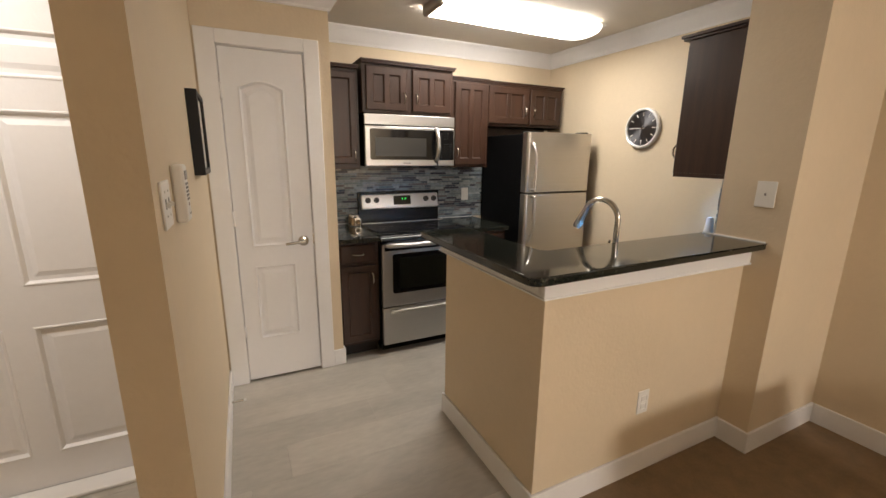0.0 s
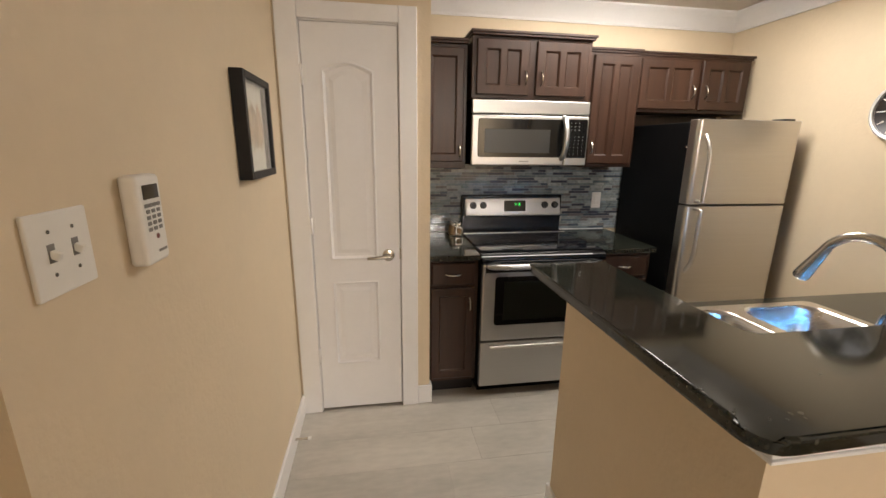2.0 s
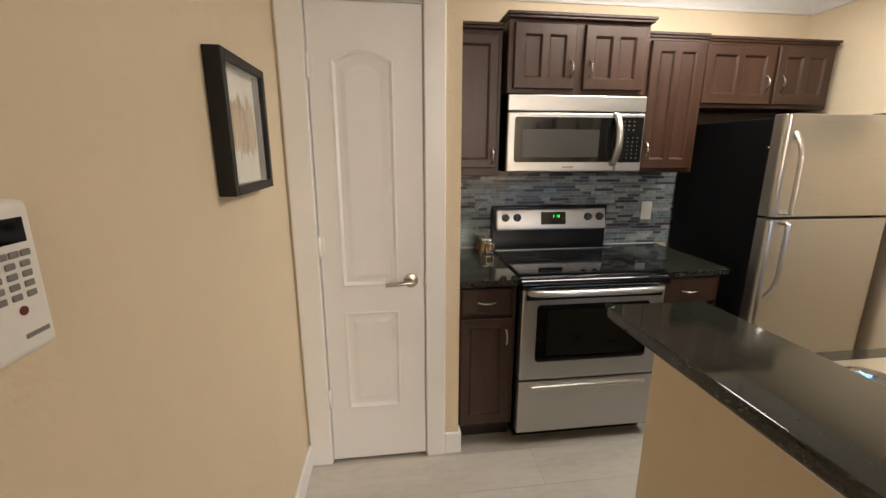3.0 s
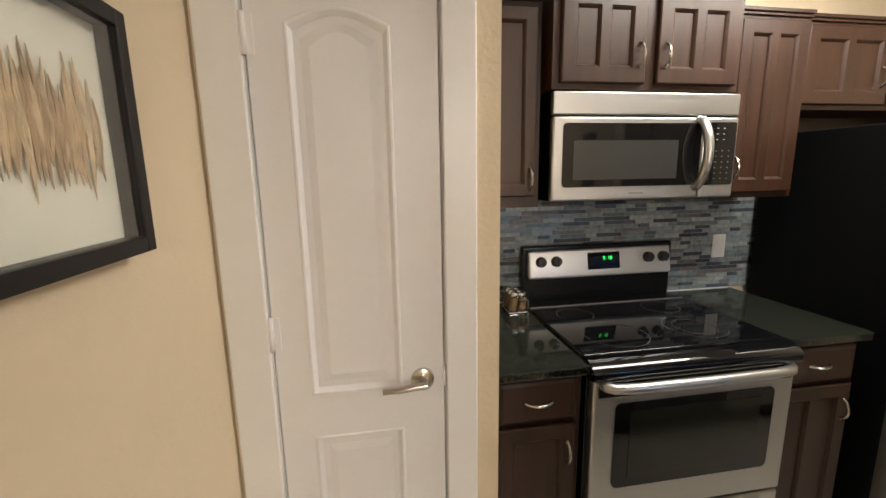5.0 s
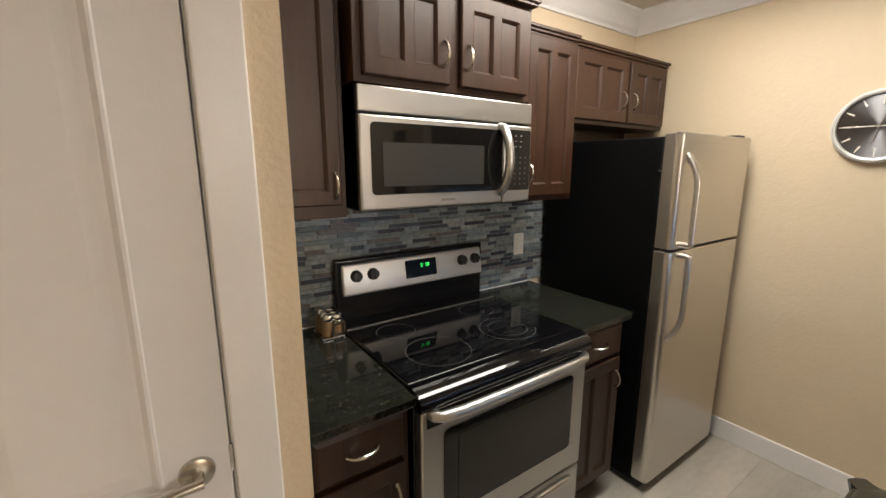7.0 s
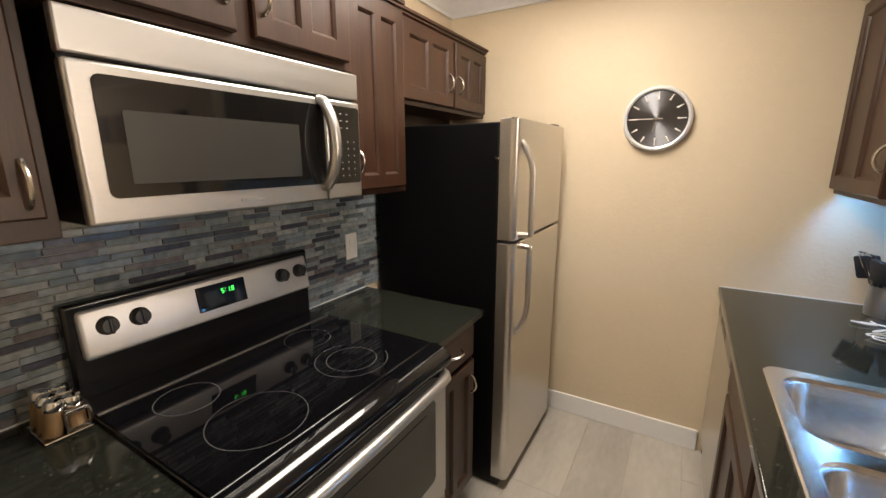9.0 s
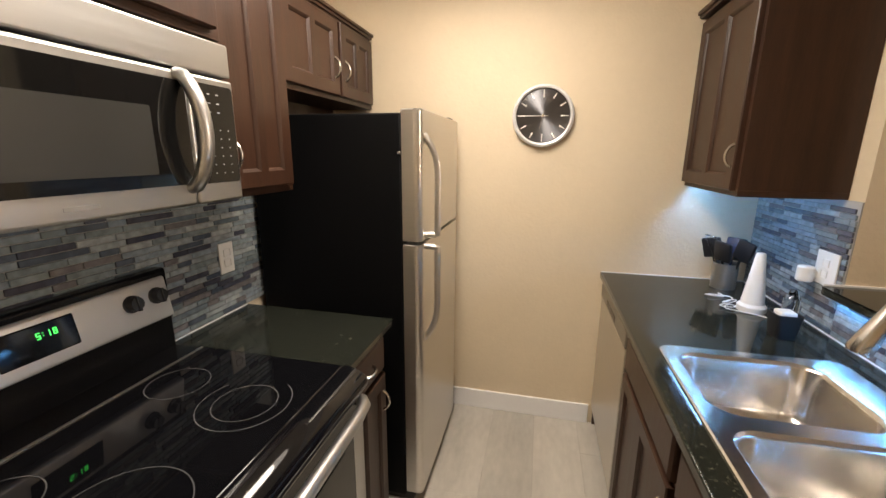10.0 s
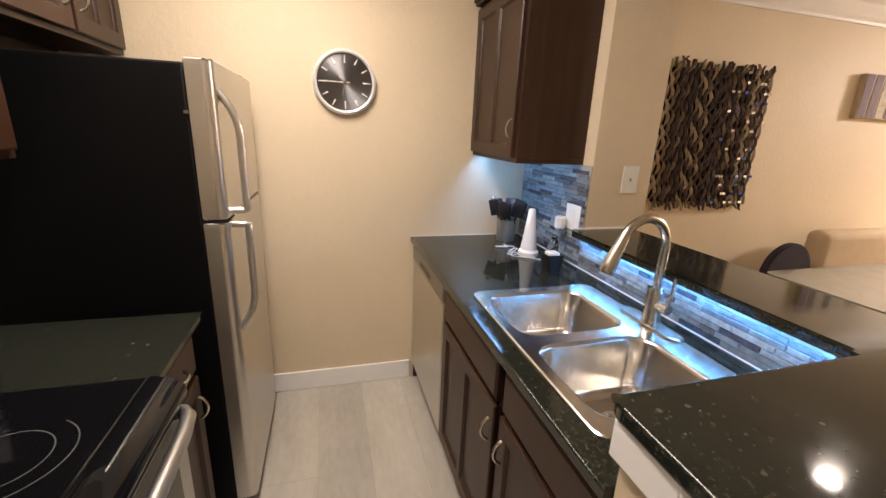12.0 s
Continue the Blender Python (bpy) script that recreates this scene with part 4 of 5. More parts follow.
# ---- wall things ----
clock = thing("wall_clock", (XR, 2.746, 1.676), "round clock with brushed dark dial and silver rim", "clock")
CM = facing(XR, 2.746, 1.676, "-x")
bm = bmesh.new()
lathe(bm, [(0.148, 0.0), (0.150, 0.012), (0.147, 0.030), (0.138, 0.035), (0.131, 0.032), (0.130, 0.018)], CM, 56)
part("rim", bm, SILVER, clock, smooth=True)
bm = bmesh.new()
lathe(bm, [(0.0, 0.018), (0.130, 0.018), (0.130, 0.002), (0, 0.002)], CM, 56)
dial = part("dial", bm, CLOCKFACE, clock, "brushed dark metal dial")
for k in range(12):
    r0 = 0.085 if k % 3 else 0.078
    b2m = block((-0.004, r0 + 0.008, 0.0185), (0.004, 0.123, 0.0215), 0.001)
    for v in b2m.verts:
        v.co.x *= 0.45 if v.co.y > 0.11 else 1.0
    b2m.transform(CM @ pose(0, 0, 0, 0, 0, -30 * k))
    part("hour_mark", b2m, PLASTIC, dial)
for name, ang, ln, w, z in (("hour_hand", -192, 0.062, 0.006, 0.023), ("minute_hand", -92, 0.11, 0.004, 0.0255)):
    b2m = block((-w / 2, -0.025, z), (w / 2, ln, z + 0.0015))
    b2m.transform(CM @ pose(0, 0, 0, 0, 0, ang if name == "hour_hand" else 90))
    part(name, b2m, GREYKEY if name == "hour_hand" else PLASTIC, clock)
bm = bmesh.new()
lathe(bm, [(0.006, 0.018), (0.006, 0.029), (0, 0.029)], CM, 16)
part("hub", bm, CHROME, clock)

pic = thing("shadow_box_picture", (XL, 2.679, 1.538), "deep black shadow-box frame with dried brown reeds", "picture")
PY0, PY1, PZ0, PZ1 = 2.512, 2.846, 1.364, 1.712
bm = bmesh.new()
for lo, hi in (((XL, PY0, PZ0), (XL + 0.042, PY0 + 0.024, PZ1)), ((XL, PY1 - 0.024, PZ0), (XL + 0.042, PY1, PZ1)), ((XL, PY0 + 0.024, PZ0), (XL + 0.042, PY1 - 0.024, PZ0 + 0.024)), ((XL, PY0 + 0.024, PZ1 - 0.024), (XL + 0.042, PY1 - 0.024, PZ1))):
    box(bm, lo, hi, 0.002)
part("frame", bm, FRAMEB, pic)
part("mat_board", block((XL + 0.002, PY0 + 0.024, PZ0 + 0.024), (XL + 0.010, PY1 - 0.024, PZ1 - 0.024)), MATBOARD, pic)
bm = bmesh.new()
for k in range(46):
    y = PY0 + 0.055 + (PY1 - PY0 - 0.11) * k / 45 + random.uniform(-0.003, 0.003)
    zc, hh = 1.540 + random.uniform(-0.012, 0.012), random.uniform(0.045, 0.085)
    pts = [(XL + 0.011 + random.uniform(0, 0.003), y + random.uniform(-0.003, 0.003), zc + hh * s) for s in (-1, -0.5, 0, 0.5, 1)]
    tube(bm, pts, [0.0006, 0.003, 0.0042, 0.003, 0.0005], 6)
part("dried_reeds", bm, REED, pic, kind="stuff")
pane = part("pane", block((XL + 0.0335, PY0 + 0.0235, PZ0 + 0.0235), (XL + 0.0355, PY1 - 0.0235, PZ1 - 0.0235)), PANE, pic, "clear glass pane")
pane.visible_shadow = False

sw = thing("light_switch", (XL, 1.697, 1.330), "white double toggle switch plate", "switch")
part("plate", block((XL, 1.638, 1.272), (XL + 0.007, 1.756, 1.389), 0.003), PLASTIC, sw)
for y in (1.674, 1.720):
    # thin grey patch, its colour standing for the toggle's shadow
    part("toggle_shade", block((XL + 0.0068, y - 0.0065, 1.320), (XL + 0.0078, y + 0.0065, 1.346), 0.0003), GREYKEY, sw, "grey patch painted as the shade round the toggle")
    b2m = block((0, -0.0042, -0.006), (0.013, 0.0042, 0.006), 0.002)
    b2m.transform(pose(XL + 0.006, y, 1.333, 0, 25, 0))
    part("toggle", b2m, PLASTIC, sw)
    for z in (1.303, 1.363):
        bm = bmesh.new()
        lathe(bm, [(0.003, 0), (0.003, 0.001), (0, 0.0012)], facing(XL + 0.007, y, z, "+x"), 10)
        part("screw", bm, NICKEL, sw)

key = thing("alarm_keypad", (XL, 1.893, 1.342), "white alarm keypad with small display and grey keys", "keypad")
b2m = block((-0.041, -0.083, 0.0), (0.041, 0.083, 0.032), 0.009, 3)
KM = facing(XL, 1.893, 1.342, "+x")
b2m.transform(KM)
KM = KM @ Matrix.Translation((0, 0.003, 0.002))
part("case", b2m, PLASTIC, key, smooth=True)
b2m = block((-0.026, 0.036, 0.030), (0.026, 0.062, 0.0312))
b2m.transform(KM)
part("display", b2m, WINDOW, key, "dark display")
for r in range(5):
    for c in range(3 if r else 4):
        x = (-0.018 + c * 0.018) if r else (-0.021 + c * 0.014)
        b2m = block((x - 0.006, 0.021 - r * 0.011, 0.0298), (x + 0.006, 0.028 - r * 0.011, 0.0318), 0.0012)
        b2m.transform(KM)
        part("key", b2m, GREYKEY, key)
bm = bmesh.new()
lathe(bm, [(0.005, 0.0298), (0.005, 0.0312), (0, 0.0314)], KM @ Matrix.Translation((0.004, -0.035, 0)), 12)
part("indicator", bm, mat("dark_red_lens", (0.15, 0.03, 0.025), 0.3), key)
b2m = block((0.0, -0.066, 0.030), (0.030, -0.061, 0.0306))
b2m.transform(KM)
part("badge", b2m, GREYKEY, key)


def wall_plate(name, m, label, w=0.07, h=0.115, sockets=0, dot=False):
    ob = thing(name, m.translation, label, "wall plate")
    b2m = block((-w / 2, -h / 2, 0), (w / 2, h / 2, 0.006), 0.0025)
    b2m.transform(m)
    part("plate", b2m, PLASTIC, ob)
    for k in range(sockets):
        b2m = block((-0.016, -0.033 + 0.038 * k, 0.006), (0.016, -0.005 + 0.038 * k, 0.0075), 0.003)
        b2m.transform(m)
        part("socket", b2m, PLASTIC, ob)
    if dot:
        b2m = block((-0.004, -0.006, 0.006), (0.004, 0.006, 0.009), 0.001)
        b2m.transform(m)
        part("jack", b2m, GREYKEY, ob)
    return ob


wall_plate("jack_plate", facing(XC, 1.540, 1.297, "-x"), "white wall plate with one small jack", 0.082, 0.12, dot=True)
wall_plate("wall_outlet", facing(1.895, YH, 0.372, "-y"), "white wall outlet on the half wall", sockets=2)
wall_plate("wall_outlet", facing(2.205, YB - 0.011, 1.11, "-y"), "white wall outlet on the mosaic backsplash", sockets=2)
wall_plate("wall_outlet", facing(2.595, YK + 0.011, 1.112, "+y"), "wide white wall outlet over the sink counter, charger plugged in", 0.112, 0.118, sockets=2)
ch = thing("plug_charger", (2.64, YK + 0.045, 1.075), "small round white plug-in air freshener in the outlet", "air freshener")
part("body", lathe(bmesh.new(), [(0, 0), (0.022, 0.0), (0.026, 0.004), (0.026, 0.050), (0.022, 0.055), (0, 0.055)], Matrix.Translation((2.64, YK + 0.048, 1.052)), 24), PLASTIC, ch, smooth=True)
part("plug", block((2.628, YK + 0.0175, 1.066), (2.652, YK + 0.030, 1.092)), PLASTIC, ch)

ds = thing("door_stop", (XL + T, 2.89, 0.06), "white spring door stop on the baseboard", "door stop")
part("spring", tube(bmesh.new(), [(XL + T, 2.89, 0.06), (XL + T + 0.06, 2.89, 0.06)], 0.006, 8), NICKEL, ds, smooth=True)
part("tip", tube(bmesh.new(), [(XL + T + 0.06, 2.89, 0.06), (XL + T + 0.075, 2.89, 0.06)], 0.008, 10), PLASTIC, ds, smooth=True)

# ---- counter things ----
uc = thing("utensil_crock", (3.02, 1.885, 0.895), "ribbed steel crock full of dark cooking utensils", "utensil holder")
bm = bmesh.new()
prof = [(0.0, 0.004), (0.05, 0.004), (0.052, 0.0)]
prof = [(0.0, 0.0), (0.050, 0.0)] + [(0.050 + (0.0018 if k % 2 else 0), 0.008 + 0.012 * k) for k in range(9)] + [(0.052, 0.118), (0.049, 0.118), (0.047, 0.01), (0.0, 0.01)]
lathe(bm, prof, Matrix.Translation((3.02, 1.885, 0.895)), 28)
part("crock", bm, STEELH, uc, "ribbed steel cup", True)


def utensil(kind, dx, dy, h, material):
    ob = thing("cooking_" + kind, (3.02, 1.885, 0.906), "dark nylon cooking %s standing in the steel crock" % kind, kind, "utensils in the crock")
    a = Vector((3.02 + dx * 0.02, 1.885 + dy * 0.02, 0.908))
    b = Vector((3.02 + dx * 0.055, 1.885 + dy * 0.055, 0.908 + h))
    part("shaft", tube(bmesh.new(), [a, a.lerp(b, 0.5), b], [0.005, 0.005, 0.006], 8), material, ob, smooth=True)
    bm = bmesh.new()
    d = (b - a).normalized()
    if kind == "whisk":
        for k in range(5):
            ang = math.pi * k / 5
            s = Vector((math.cos(ang), math.sin(ang), 0))
            tube(bm, [b + d * 0.11 * (0.5 - 0.5 * math.cos(math.pi * min(t, 10 - t) / 5)) + s * 0.028 * math.sin(math.pi * t / 10) * (1 if t <= 5 else -1) for t in range(11)], 0.0012, 5)
        part("wires", bm, CHROME, ob)
    else:
        box(bm, (-0.040, -0.010, 0.0), (0.040, 0.010, 0.092), 0.008)
        bm.transform(Matrix.Translation(b - d * 0.005) @ d.to_track_quat("Z", "Y").to_matrix().to_4x4() @ pose(0, 0, 0, 0, 0, 75 * dx + 50 * dy))
        part("head", bm, material, ob, smooth=True)
    return ob


utensil("spatula", -0.7, 0.6, 0.125, RUBBER)
utensil("spoon", 0.3, 0.9, 0.13, RUBBER)
utensil("turner", -0.9, -0.6, 0.135, RUBBER)
utensil("ladle", 0.5, -0.6, 0.13, mat("dark_blue_nylon", (0.012, 0.018, 0.05), 0.4))
utensil("whisk", 0.2, 0.8, 0.12, NICKEL)
utensil("scraper", -0.2, -0.9, 0.12, RUBBER)

cone = thing("white_cone_speaker", (2.72, 1.895, 0.895), "tall white cone-shaped wifi unit with cable", "router")
bm = bmesh.new()
lathe(bm, [(0.0, 0.0), (0.048, 0.0), (0.05, 0.006), (0.05, 0.022), (0.045, 0.028), (0.040, 0.032), (0.017, 0.225), (0.014, 0.233), (0.0, 0.236)], Matrix.Translation((2.72, 1.895, 0.895)), 32)
part("cone", bm, PLASTIC, cone, smooth=True)
cable = thing("white_cable", (2.76, 1.98, 0.895), "loose coil of thin white cable on the counter", "cable")
pts = []
for k in range(70):
    t = k / 69
    pts.append((2.70 + 0.20 * t + 0.03 * math.sin(19 * t), 1.955 + 0.035 * math.cos(23 * t) + 0.02 * math.sin(9 * t), 0.8985 + 0.003 * (1 + math.sin(31 * t))))
part("coil", tube(bmesh.new(), [(2.60, 1.83, 0.8982), (2.66, 1.90, 0.8982), *pts], 0.0026, 6), COILWIRE, cable, smooth=True)

cup = thing("black_sponge_cup", (2.47, 1.91, 0.895), "square black tapered cup holding a white sponge", "cup")
bm = bmesh.new()
a = [bm.verts.new((*p, 0.895)) for p in rounded(2.44, 1.882, 2.50, 1.942, 0.010, 3)]
bm.faces.new(a)
I = Matrix()
a = ring(bm, a, rounded(2.430, 1.872, 2.510, 1.952, 0.012, 3), I, 0.981)
a = ring(bm, a, rounded(2.435, 1.877, 2.505, 1.947, 0.010, 3), I, 0.981)
a = ring(bm, a, rounded(2.442, 1.884, 2.498, 1.940, 0.008, 3), I, 0.911)
bm.faces.new(a)
part("cup", bm, RUBBER, cup, smooth=True)
sp = thing("white_sponge", (2.47, 1.912, 0.912), "white sponge standing in the black cup", "sponge")
part("sponge", block((2.445, 1.887, 0.912), (2.495, 1.937, 0.989), 0.006), PLASTIC, sp)

bt = thing("clear_soap_bottle", (2.60, 1.83, 0.895), "small clear bottle with white pump cap", "bottle")
bm = bmesh.new()
lathe(bm, [(0, 0.0), (0.024, 0.0), (0.026, 0.006), (0.026, 0.10), (0.012, 0.118), (0.011, 0.13), (0, 0.13)], Matrix.Translation((2.60, 1.83, 0.895)), 24)
part("bottle", bm, GLASS, bt, smooth=True)

RX, RY = 1.128, 3.762
rack = thing("spice_rack", (RX, RY, 0.895), "chrome rack of small spice jars beside the stove", "spice rack")
part("base_tray", block((RX - 0.042, RY - 0.058, 0.8975), (RX + 0.044, RY + 0.060, 0.9015), 0.002), CHROME, rack)
for sx in (-1, 1):
    for sy in (-1, 1):
        part("foot", block((RX + sx * 0.034 - 0.005, RY + sy * 0.05 - 0.005, 0.895), (RX + sx * 0.034 + 0.005, RY + sy * 0.05 + 0.005, 0.8975)), RUBBER, rack)
bm = prism(rounded(-0.004, 0.0, 0.044, 0.046, 0.006, 3), [rounded(0.001, 0.006, 0.039, 0.040, 0.004, 3)], 0.0, 0.010)
bm.transform(facing(RX, RY - 0.052, 0.908, "-y"))
part("end_loop", bm, CHROME, rack, "polished chrome end loop")
part("middle_plate", block((RX - 0.002, RY - 0.052, 0.9015), (RX + 0.001, RY + 0.060, 0.953), 0.0008), CHROME, rack)


def hole_at(y):
    return [(RX + 0.021 + 0.0182 * math.cos(2 * math.pi * k / 18), y + 0.0182 * math.sin(2 * math.pi * k / 18)) for k in range(18)]


part("top_plate", prism(rounded(RX - 0.004, RY - 0.060, RX + 0.044, RY + 0.060, 0.005, 3), [hole_at(RY + 0.038 * j) for j in (-1, 0, 1)], 0.954, 0.957), CHROME, rack, "polished chrome plate round the jars")
for i, x, lean in ((-1, RX - 0.022, 9), (1, RX + 0.021, 0)):
    for j in (-1, 0, 1):
        y = RY + 0.038 * j
        jar = thing("spice_jar", (x, y, 0.9018), "small glass spice jar with chrome lid in the rack", "jar", "spice jars in the rack")
        m = pose(x, y, 0.9046 if lean else 0.9018, 0, lean, 0)
        bm = lathe(bmesh.new(), [(0, 0), (0.0155, 0), (0.0172, 0.003), (0.0172, 0.052), (0.014, 0.060), (0, 0.060)], m, 18)
        part("jar_body", bm, WOODCUP, jar, "brown spice in a small jar", True)
        bm = lathe(bmesh.new(), [(0.0175, 0.058), (0.0183, 0.060), (0.0183, 0.074), (0.0155, 0.080), (0.008, 0.0825), (0, 0.083)], m, 18)
        part("lid", bm, CHROME, jar, "domed chrome lid", True)

# ---- dining area ----
art = thing("woven_wall_hanging", (XR, 0.44, 1.48), "wall hanging of wavy dark brown and cream woven strips", "wall art")
AY0, AY1, AZ0, AZ1 = 0.06, 0.885, 1.055, 1.925
n = 44
for k in range(n):
    y = AY0 + (AY1 - AY0) * (k + 0.5) / n
    bm = bmesh.new()
    rows = []
    top, low = AZ1 + random.uniform(-0.005, 0.03), AZ0 + random.uniform(-0.03, 0.012)
    ph = math.pi * (k % 2) + random.uniform(-0.8, 0.8)
    for i in range(45):
        t = i / 44
        z = low + (top - low) * t
        w = 0.0135 * (0.65 + 0.35 * math.sin(2 * math.pi * 6.0 * t + ph + 0.5 * math.sin(k)))
        yy = y + 0.008 * math.sin(2 * math.pi * 6.0 * t + ph * 1.5 + k * 0.37)
        d = 0.022 + 0.013 * math.sin(2 * math.pi * 6.0 * t + ph)
        if t > 0.94 or t < 0.06:
            e = max(t - 0.94, 0.06 - t) / 0.06
            yy += 0.016 * e * math.sin(k * 2.1)
            d += 0.012 * e
            w *= 1 - 0.45 * e
        rows.append([bm.verts.new((XR - q, yy + s * w, z)) for s, q in ((-1, d - 0.006), (0, d + 0.004), (1, d - 0.006), (1, d - 0.010), (-1, d - 0.010))])
    for a, b in zip(rows, rows[1:]):
        for i in range(5):
            bm.faces.new((a[i], a[(i + 1) % 5], b[(i + 1) % 5], b[i]))
    bm.faces.new(rows[0])
    bm.faces.new(rows[-1])
    part("strip", bm, STRIPS, art, smooth=True)
part("backing", block((XR - 0.008, AY0 + 0.03, AZ0 + 0.03), (XR - 0.001, AY1 - 0.02, AZ1 - 0.03)), FRAMEB, art)
for k in range(6):
    z = AZ0 + 0.06 + (AZ1 - AZ0 - 0.12) * k / 5
    bm = tube(bmesh.new(), [(XR - 0.014, AY0 + 0.01, z), (XR - 0.014, AY1 - 0.01, z)], 0.004, 8)
    part("crossbar", bm, DARKLEG, art, smooth=True)
for k in range(44):
    y, z = AY0 + 0.02 + 0.36 * random.random() ** 1.2, AZ0 + 0.03 + 0.058 * random.randrange(15)
    b2m = block((-0.002, -0.013, -0.008), (0.002, 0.013, 0.008), 0.001)
    b2m.transform(pose(XR - 0.042, y, z, 0, random.uniform(-20, 20), random.uniform(-15, 15)))
    part("mirror_chip", b2m, CHROME if k % 3 else BLUECHIP, art)

cv = thing("canvas_print", (XR, -1.15, 1.8), "thick canvas print in plum and beige stripes", "picture")
part("stretcher", block((XR - 0.04, -1.60, 1.680), (XR - 0.001, -0.750, 1.970), 0.003), CREAM, cv)
bm = bmesh.new()
for k in range(9):
    y = -0.755 - k * 0.093
    box(bm, (XR - 0.042, y - 0.075, 1.684), (XR - 0.0402, y, 1.966))
part("painted_stripes", bm, CANVAS, cv)

table = thing("dining_table", (2.25, -0.25, 0), "dining table with grey glass top on dark legs", "table")
part("tabletop", prism(rounded(1.80, -0.85, 2.66, 0.375, 0.07), [], 0.735, 0.75, 0.004), TABLETOP, table, "grey glass top", True)
for x in (1.94, 2.58):
    for y in (-0.76, 0.28):
        part("leg", block((x - 0.025, y - 0.025, 0), (x + 0.025, y + 0.025, 0.735), 0.004), DARKLEG, table)


def round_chair(x, y, turn):
    ob = thing("dining_chair", (x, y, 0), "dark plum dining chair with rounded back", "chair")
    m = pose(x, y, 0, 0, 0, turn)
    bm = prism(rounded(-0.22, -0.21, 0.22, 0.21, 0.08), [], 0.40, 0.47, 0.02)
    bm.transform(m)
    part("seat", bm, PURPLE, ob, smooth=True)
    bm = bmesh.new()
    rows = []
    for k in range(13):
        a = math.pi * k / 12
        rows.append((0.21 * math.cos(a), 0.62 + 0.24 * math.sin(a) ** 0.9))
    f = [bm.verts.new((px, 0.19, pz)) for px, pz in rows + [(-0.19, 0.46), (0.19, 0.46)]]
    b = [bm.verts.new((px, 0.24, pz)) for px, pz in rows + [(-0.19, 0.46), (0.19, 0.46)]]
    bm.faces.new(f)
    bm.faces.new(b)
    for i in range(len(f)):
        bm.faces.new((f[i], f[(i + 1) % len(f)], b[(i + 1) % len(f)], b[i]))
    bmesh.ops.bevel(bm, geom=[e for e in bm.edges if abs(e.verts[0].co.y - e.verts[1].co.y) < 1e-5], offset=0.012, segments=2, affect="EDGES")
    bm.transform(m)
    part("backrest", bm, PURPLE, ob, smooth=True)
    for sx in (-0.18, 0.18):
        for sy in (-0.17, 0.17):
            bm = tube(bmesh.new(), [(sx * 1.08, sy * 1.08, 0), (sx, sy, 0.405)], [0.014, 0.019], 10)
            bm.transform(m)
            part("leg", bm, DARKLEG, ob, smooth=True)
    return ob


round_chair(2.62, -0.08, -90)
ac = thing("cream_armchair", (2.78, -0.95, 0), "cream upholstered chair with a high rounded back", "chair")
b2m = block((2.50, -1.25, 0.12), (3.0, -0.55, 0.46), 0.05, 4)
part("seat", b2m, CREAM, ac, smooth=True)
b2m = block((2.90, -1.27, 0.40), (3.05, -0.50, 0.90), 0.06, 4)
part("backrest", b2m, CREAM, ac, smooth=True)
for x in (2.55, 2.95):
    for y in (-1.2, -0.6):
        part("leg", block((x - 0.02, y - 0.02, 0), (x + 0.02, y + 0.02, 0.125)), DARKLEG, ac)

# ---- mosaic backsplashes ----
meshes = {}


def tile_mesh(length, h):
    if (length, h) not in meshes:
        bm = block((0, -h / 2, 0), (length, h / 2, 0.006), 0.0012, 1)
        meshes[length, h] = mesh_of(bm, "tile", TILE)
    return meshes[length, h]


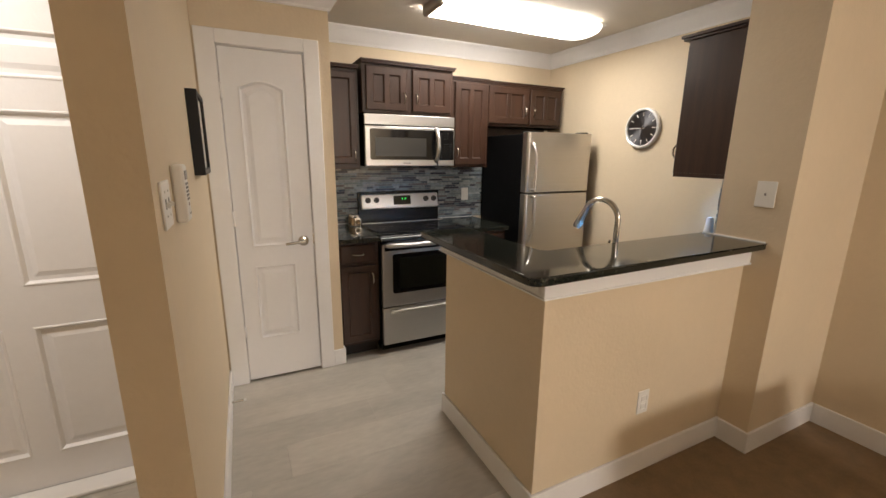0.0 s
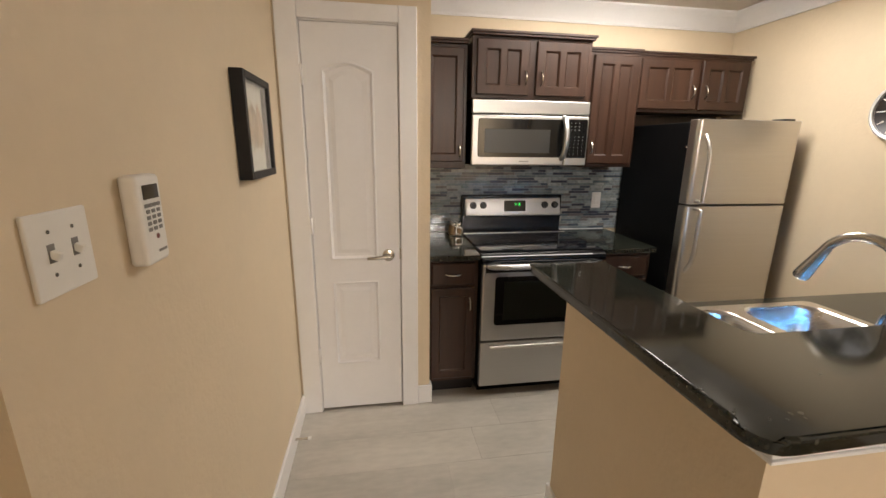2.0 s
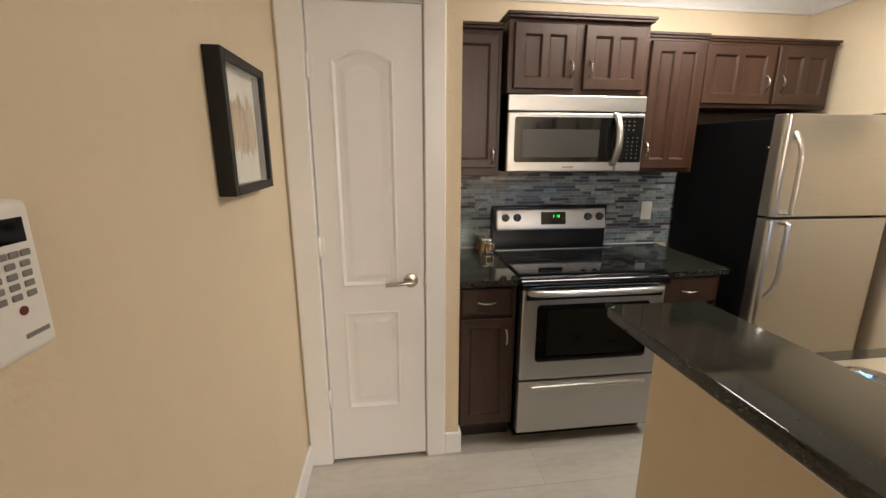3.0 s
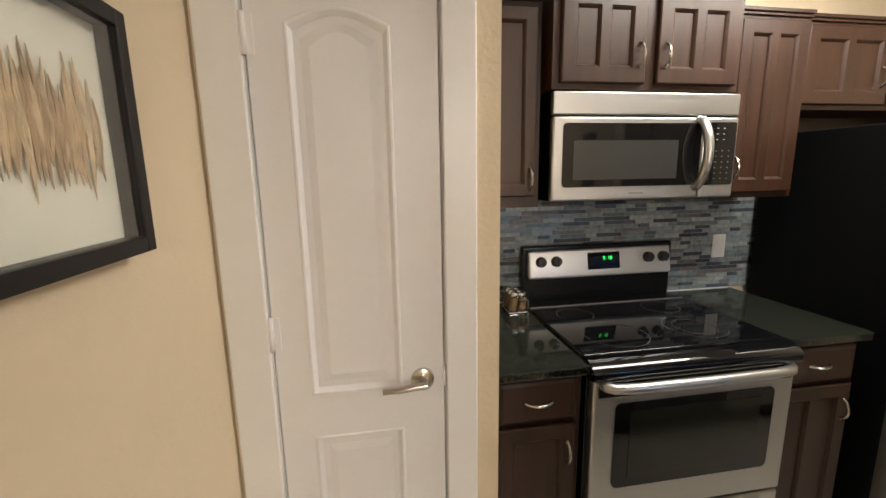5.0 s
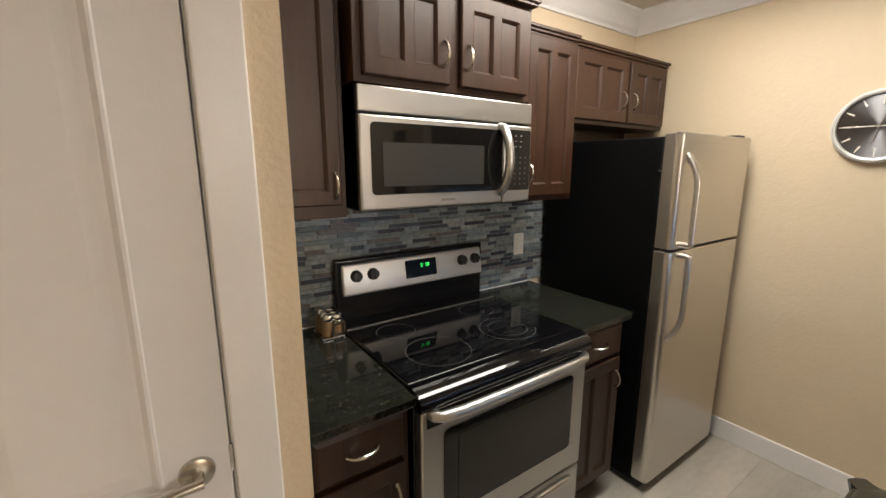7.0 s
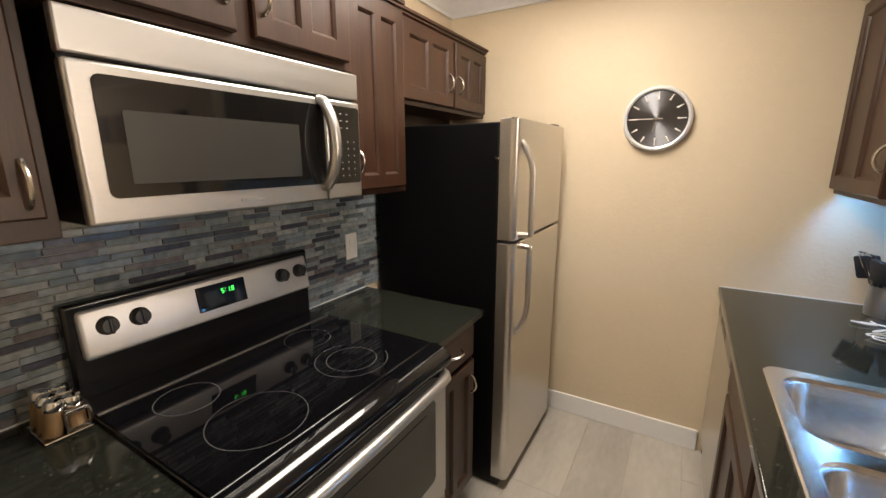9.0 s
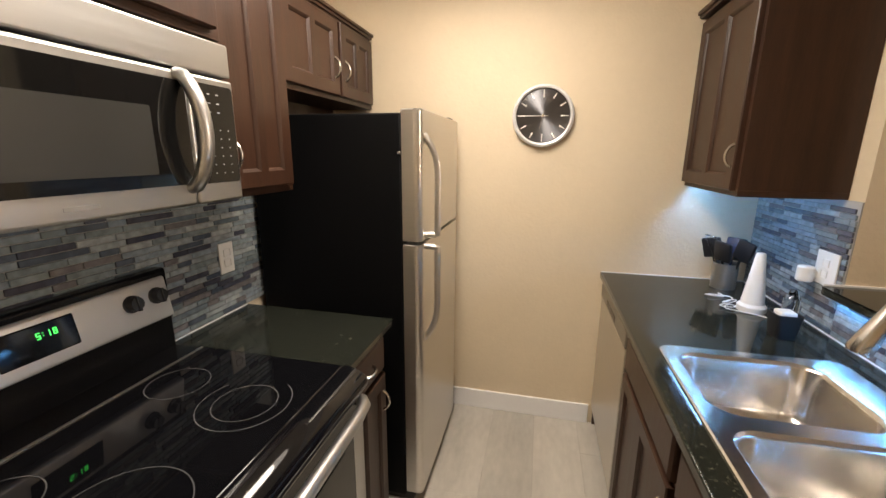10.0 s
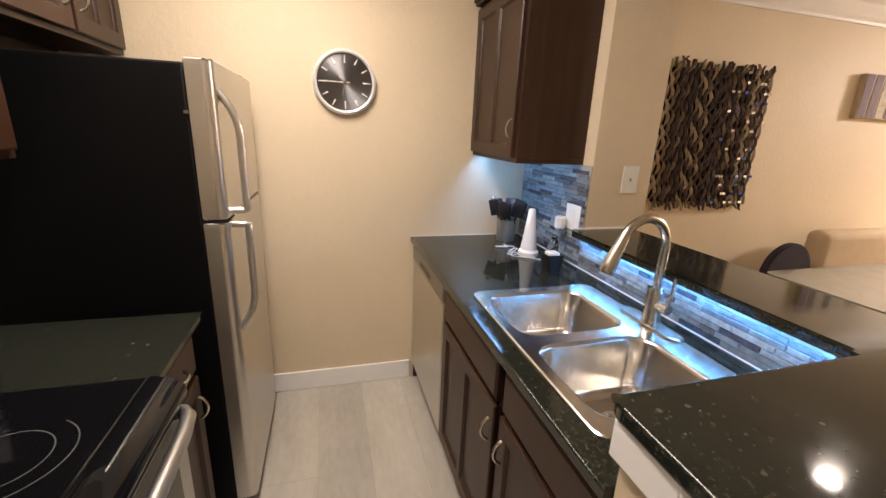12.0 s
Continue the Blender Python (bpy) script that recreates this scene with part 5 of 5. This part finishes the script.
def mosaic(wall_thing, m, w, h, skip=(), row=0.0165, gap=0.0022):
    """Rows of thin tiles of mixed length over a face; skip: (x0, y0, x1, y1) left bare."""
    inv = Matrix.Translation(-origin[wall_thing])
    y = gap + row / 2
    while y + row / 2 <= h + 1e-4:
        x = 0.001
        while x < w - 0.012:
            ln = random.choice((0.052, 0.075, 0.098, 0.121, 0.15))
            ln = min(ln, round(w - 0.001 - x, 3))
            if ln > 0.01 and not any(a < x + ln / 2 < c and b < y < d for a, b, c, d in skip):
                ob = new("tile", tile_mesh(ln, row))
                ob.parent = wall_thing
                ob.matrix_local = inv @ m @ Matrix.Translation((x, y, random.choice((0, 0, 0.0006))))
            x += ln + gap
        y += row + gap


bs = tagged(part("backsplash_stove", block((XP + 0.001, YB - 0.006, 0.8955), (2.40, YB - 0.0005, 1.46)), GROUT), "linear glass and stone mosaic backsplash in greys", "backsplash", kind="structure")
mosaic(bs, facing(XP + 0.002, YB - 0.006, 0.898, "-y"), 1.525, 0.47, [(0.32, -0.1, 1.03, 0.215)])
bs = tagged(part("backsplash_sink", boxes(((1.418, YK - 0.003, 0.8955), (XC, YK + 0.005, 1.039)), ((XC, YK + 0.0005, 0.8955), (XR - 0.001, YK + 0.005, 1.3515))), GROUT), "linear glass and stone mosaic backsplash behind the sink", "backsplash", kind="structure")
mosaic(bs, facing(XR - 0.002, YK + 0.005, 0.898, "+y"), XR - XC - 0.003, 0.434)
mosaic(bs, facing(XC - 0.001, YK + 0.005, 0.898, "+y"), XC - 1.42, 0.140)

# ---- floors ----
floor = tagged(part("floor", boxes(((X0, YH, -0.08), (XR, YB, -0.004)), ((X0, Y0, -0.08), (1.29, YH, -0.004))), SUBFLOOR), "grey-beige wood-look vinyl plank floor", "floor", kind="structure")
tagged(part("carpet", block((1.29, Y0, -0.08), (XR, YH, 0.004), 0.0), CARPET), "short brown carpet in the dining area", "carpet", kind="structure")
PW, PL = 0.236, 1.22
cut = {}


def plank_mesh(length):
    if length not in cut:
        cut[length] = mesh_of(block((0, 0, -0.004), (length - 0.0006, PW - 0.0006, 0.0), 0.0005, 1), "plank", PLANK)
    return cut[length]


rows = int((YB - Y0) / PW)
for row in range(rows + 1):
    y = YB - (row + 1) * PW
    end = 1.29 if y < YH - 0.15 else XR
    x = X0
    first_cut = round(PL * (0.25 + 0.61 * row % 0.75), 2)
    while x < end - 0.02 and y > Y0 - 0.1:
        ln = round(min(first_cut if x == X0 else PL, end - x), 3)
        ob = new("plank", plank_mesh(ln))
        ob.parent = floor
        ob.location = (x, y, 0)
        x += ln
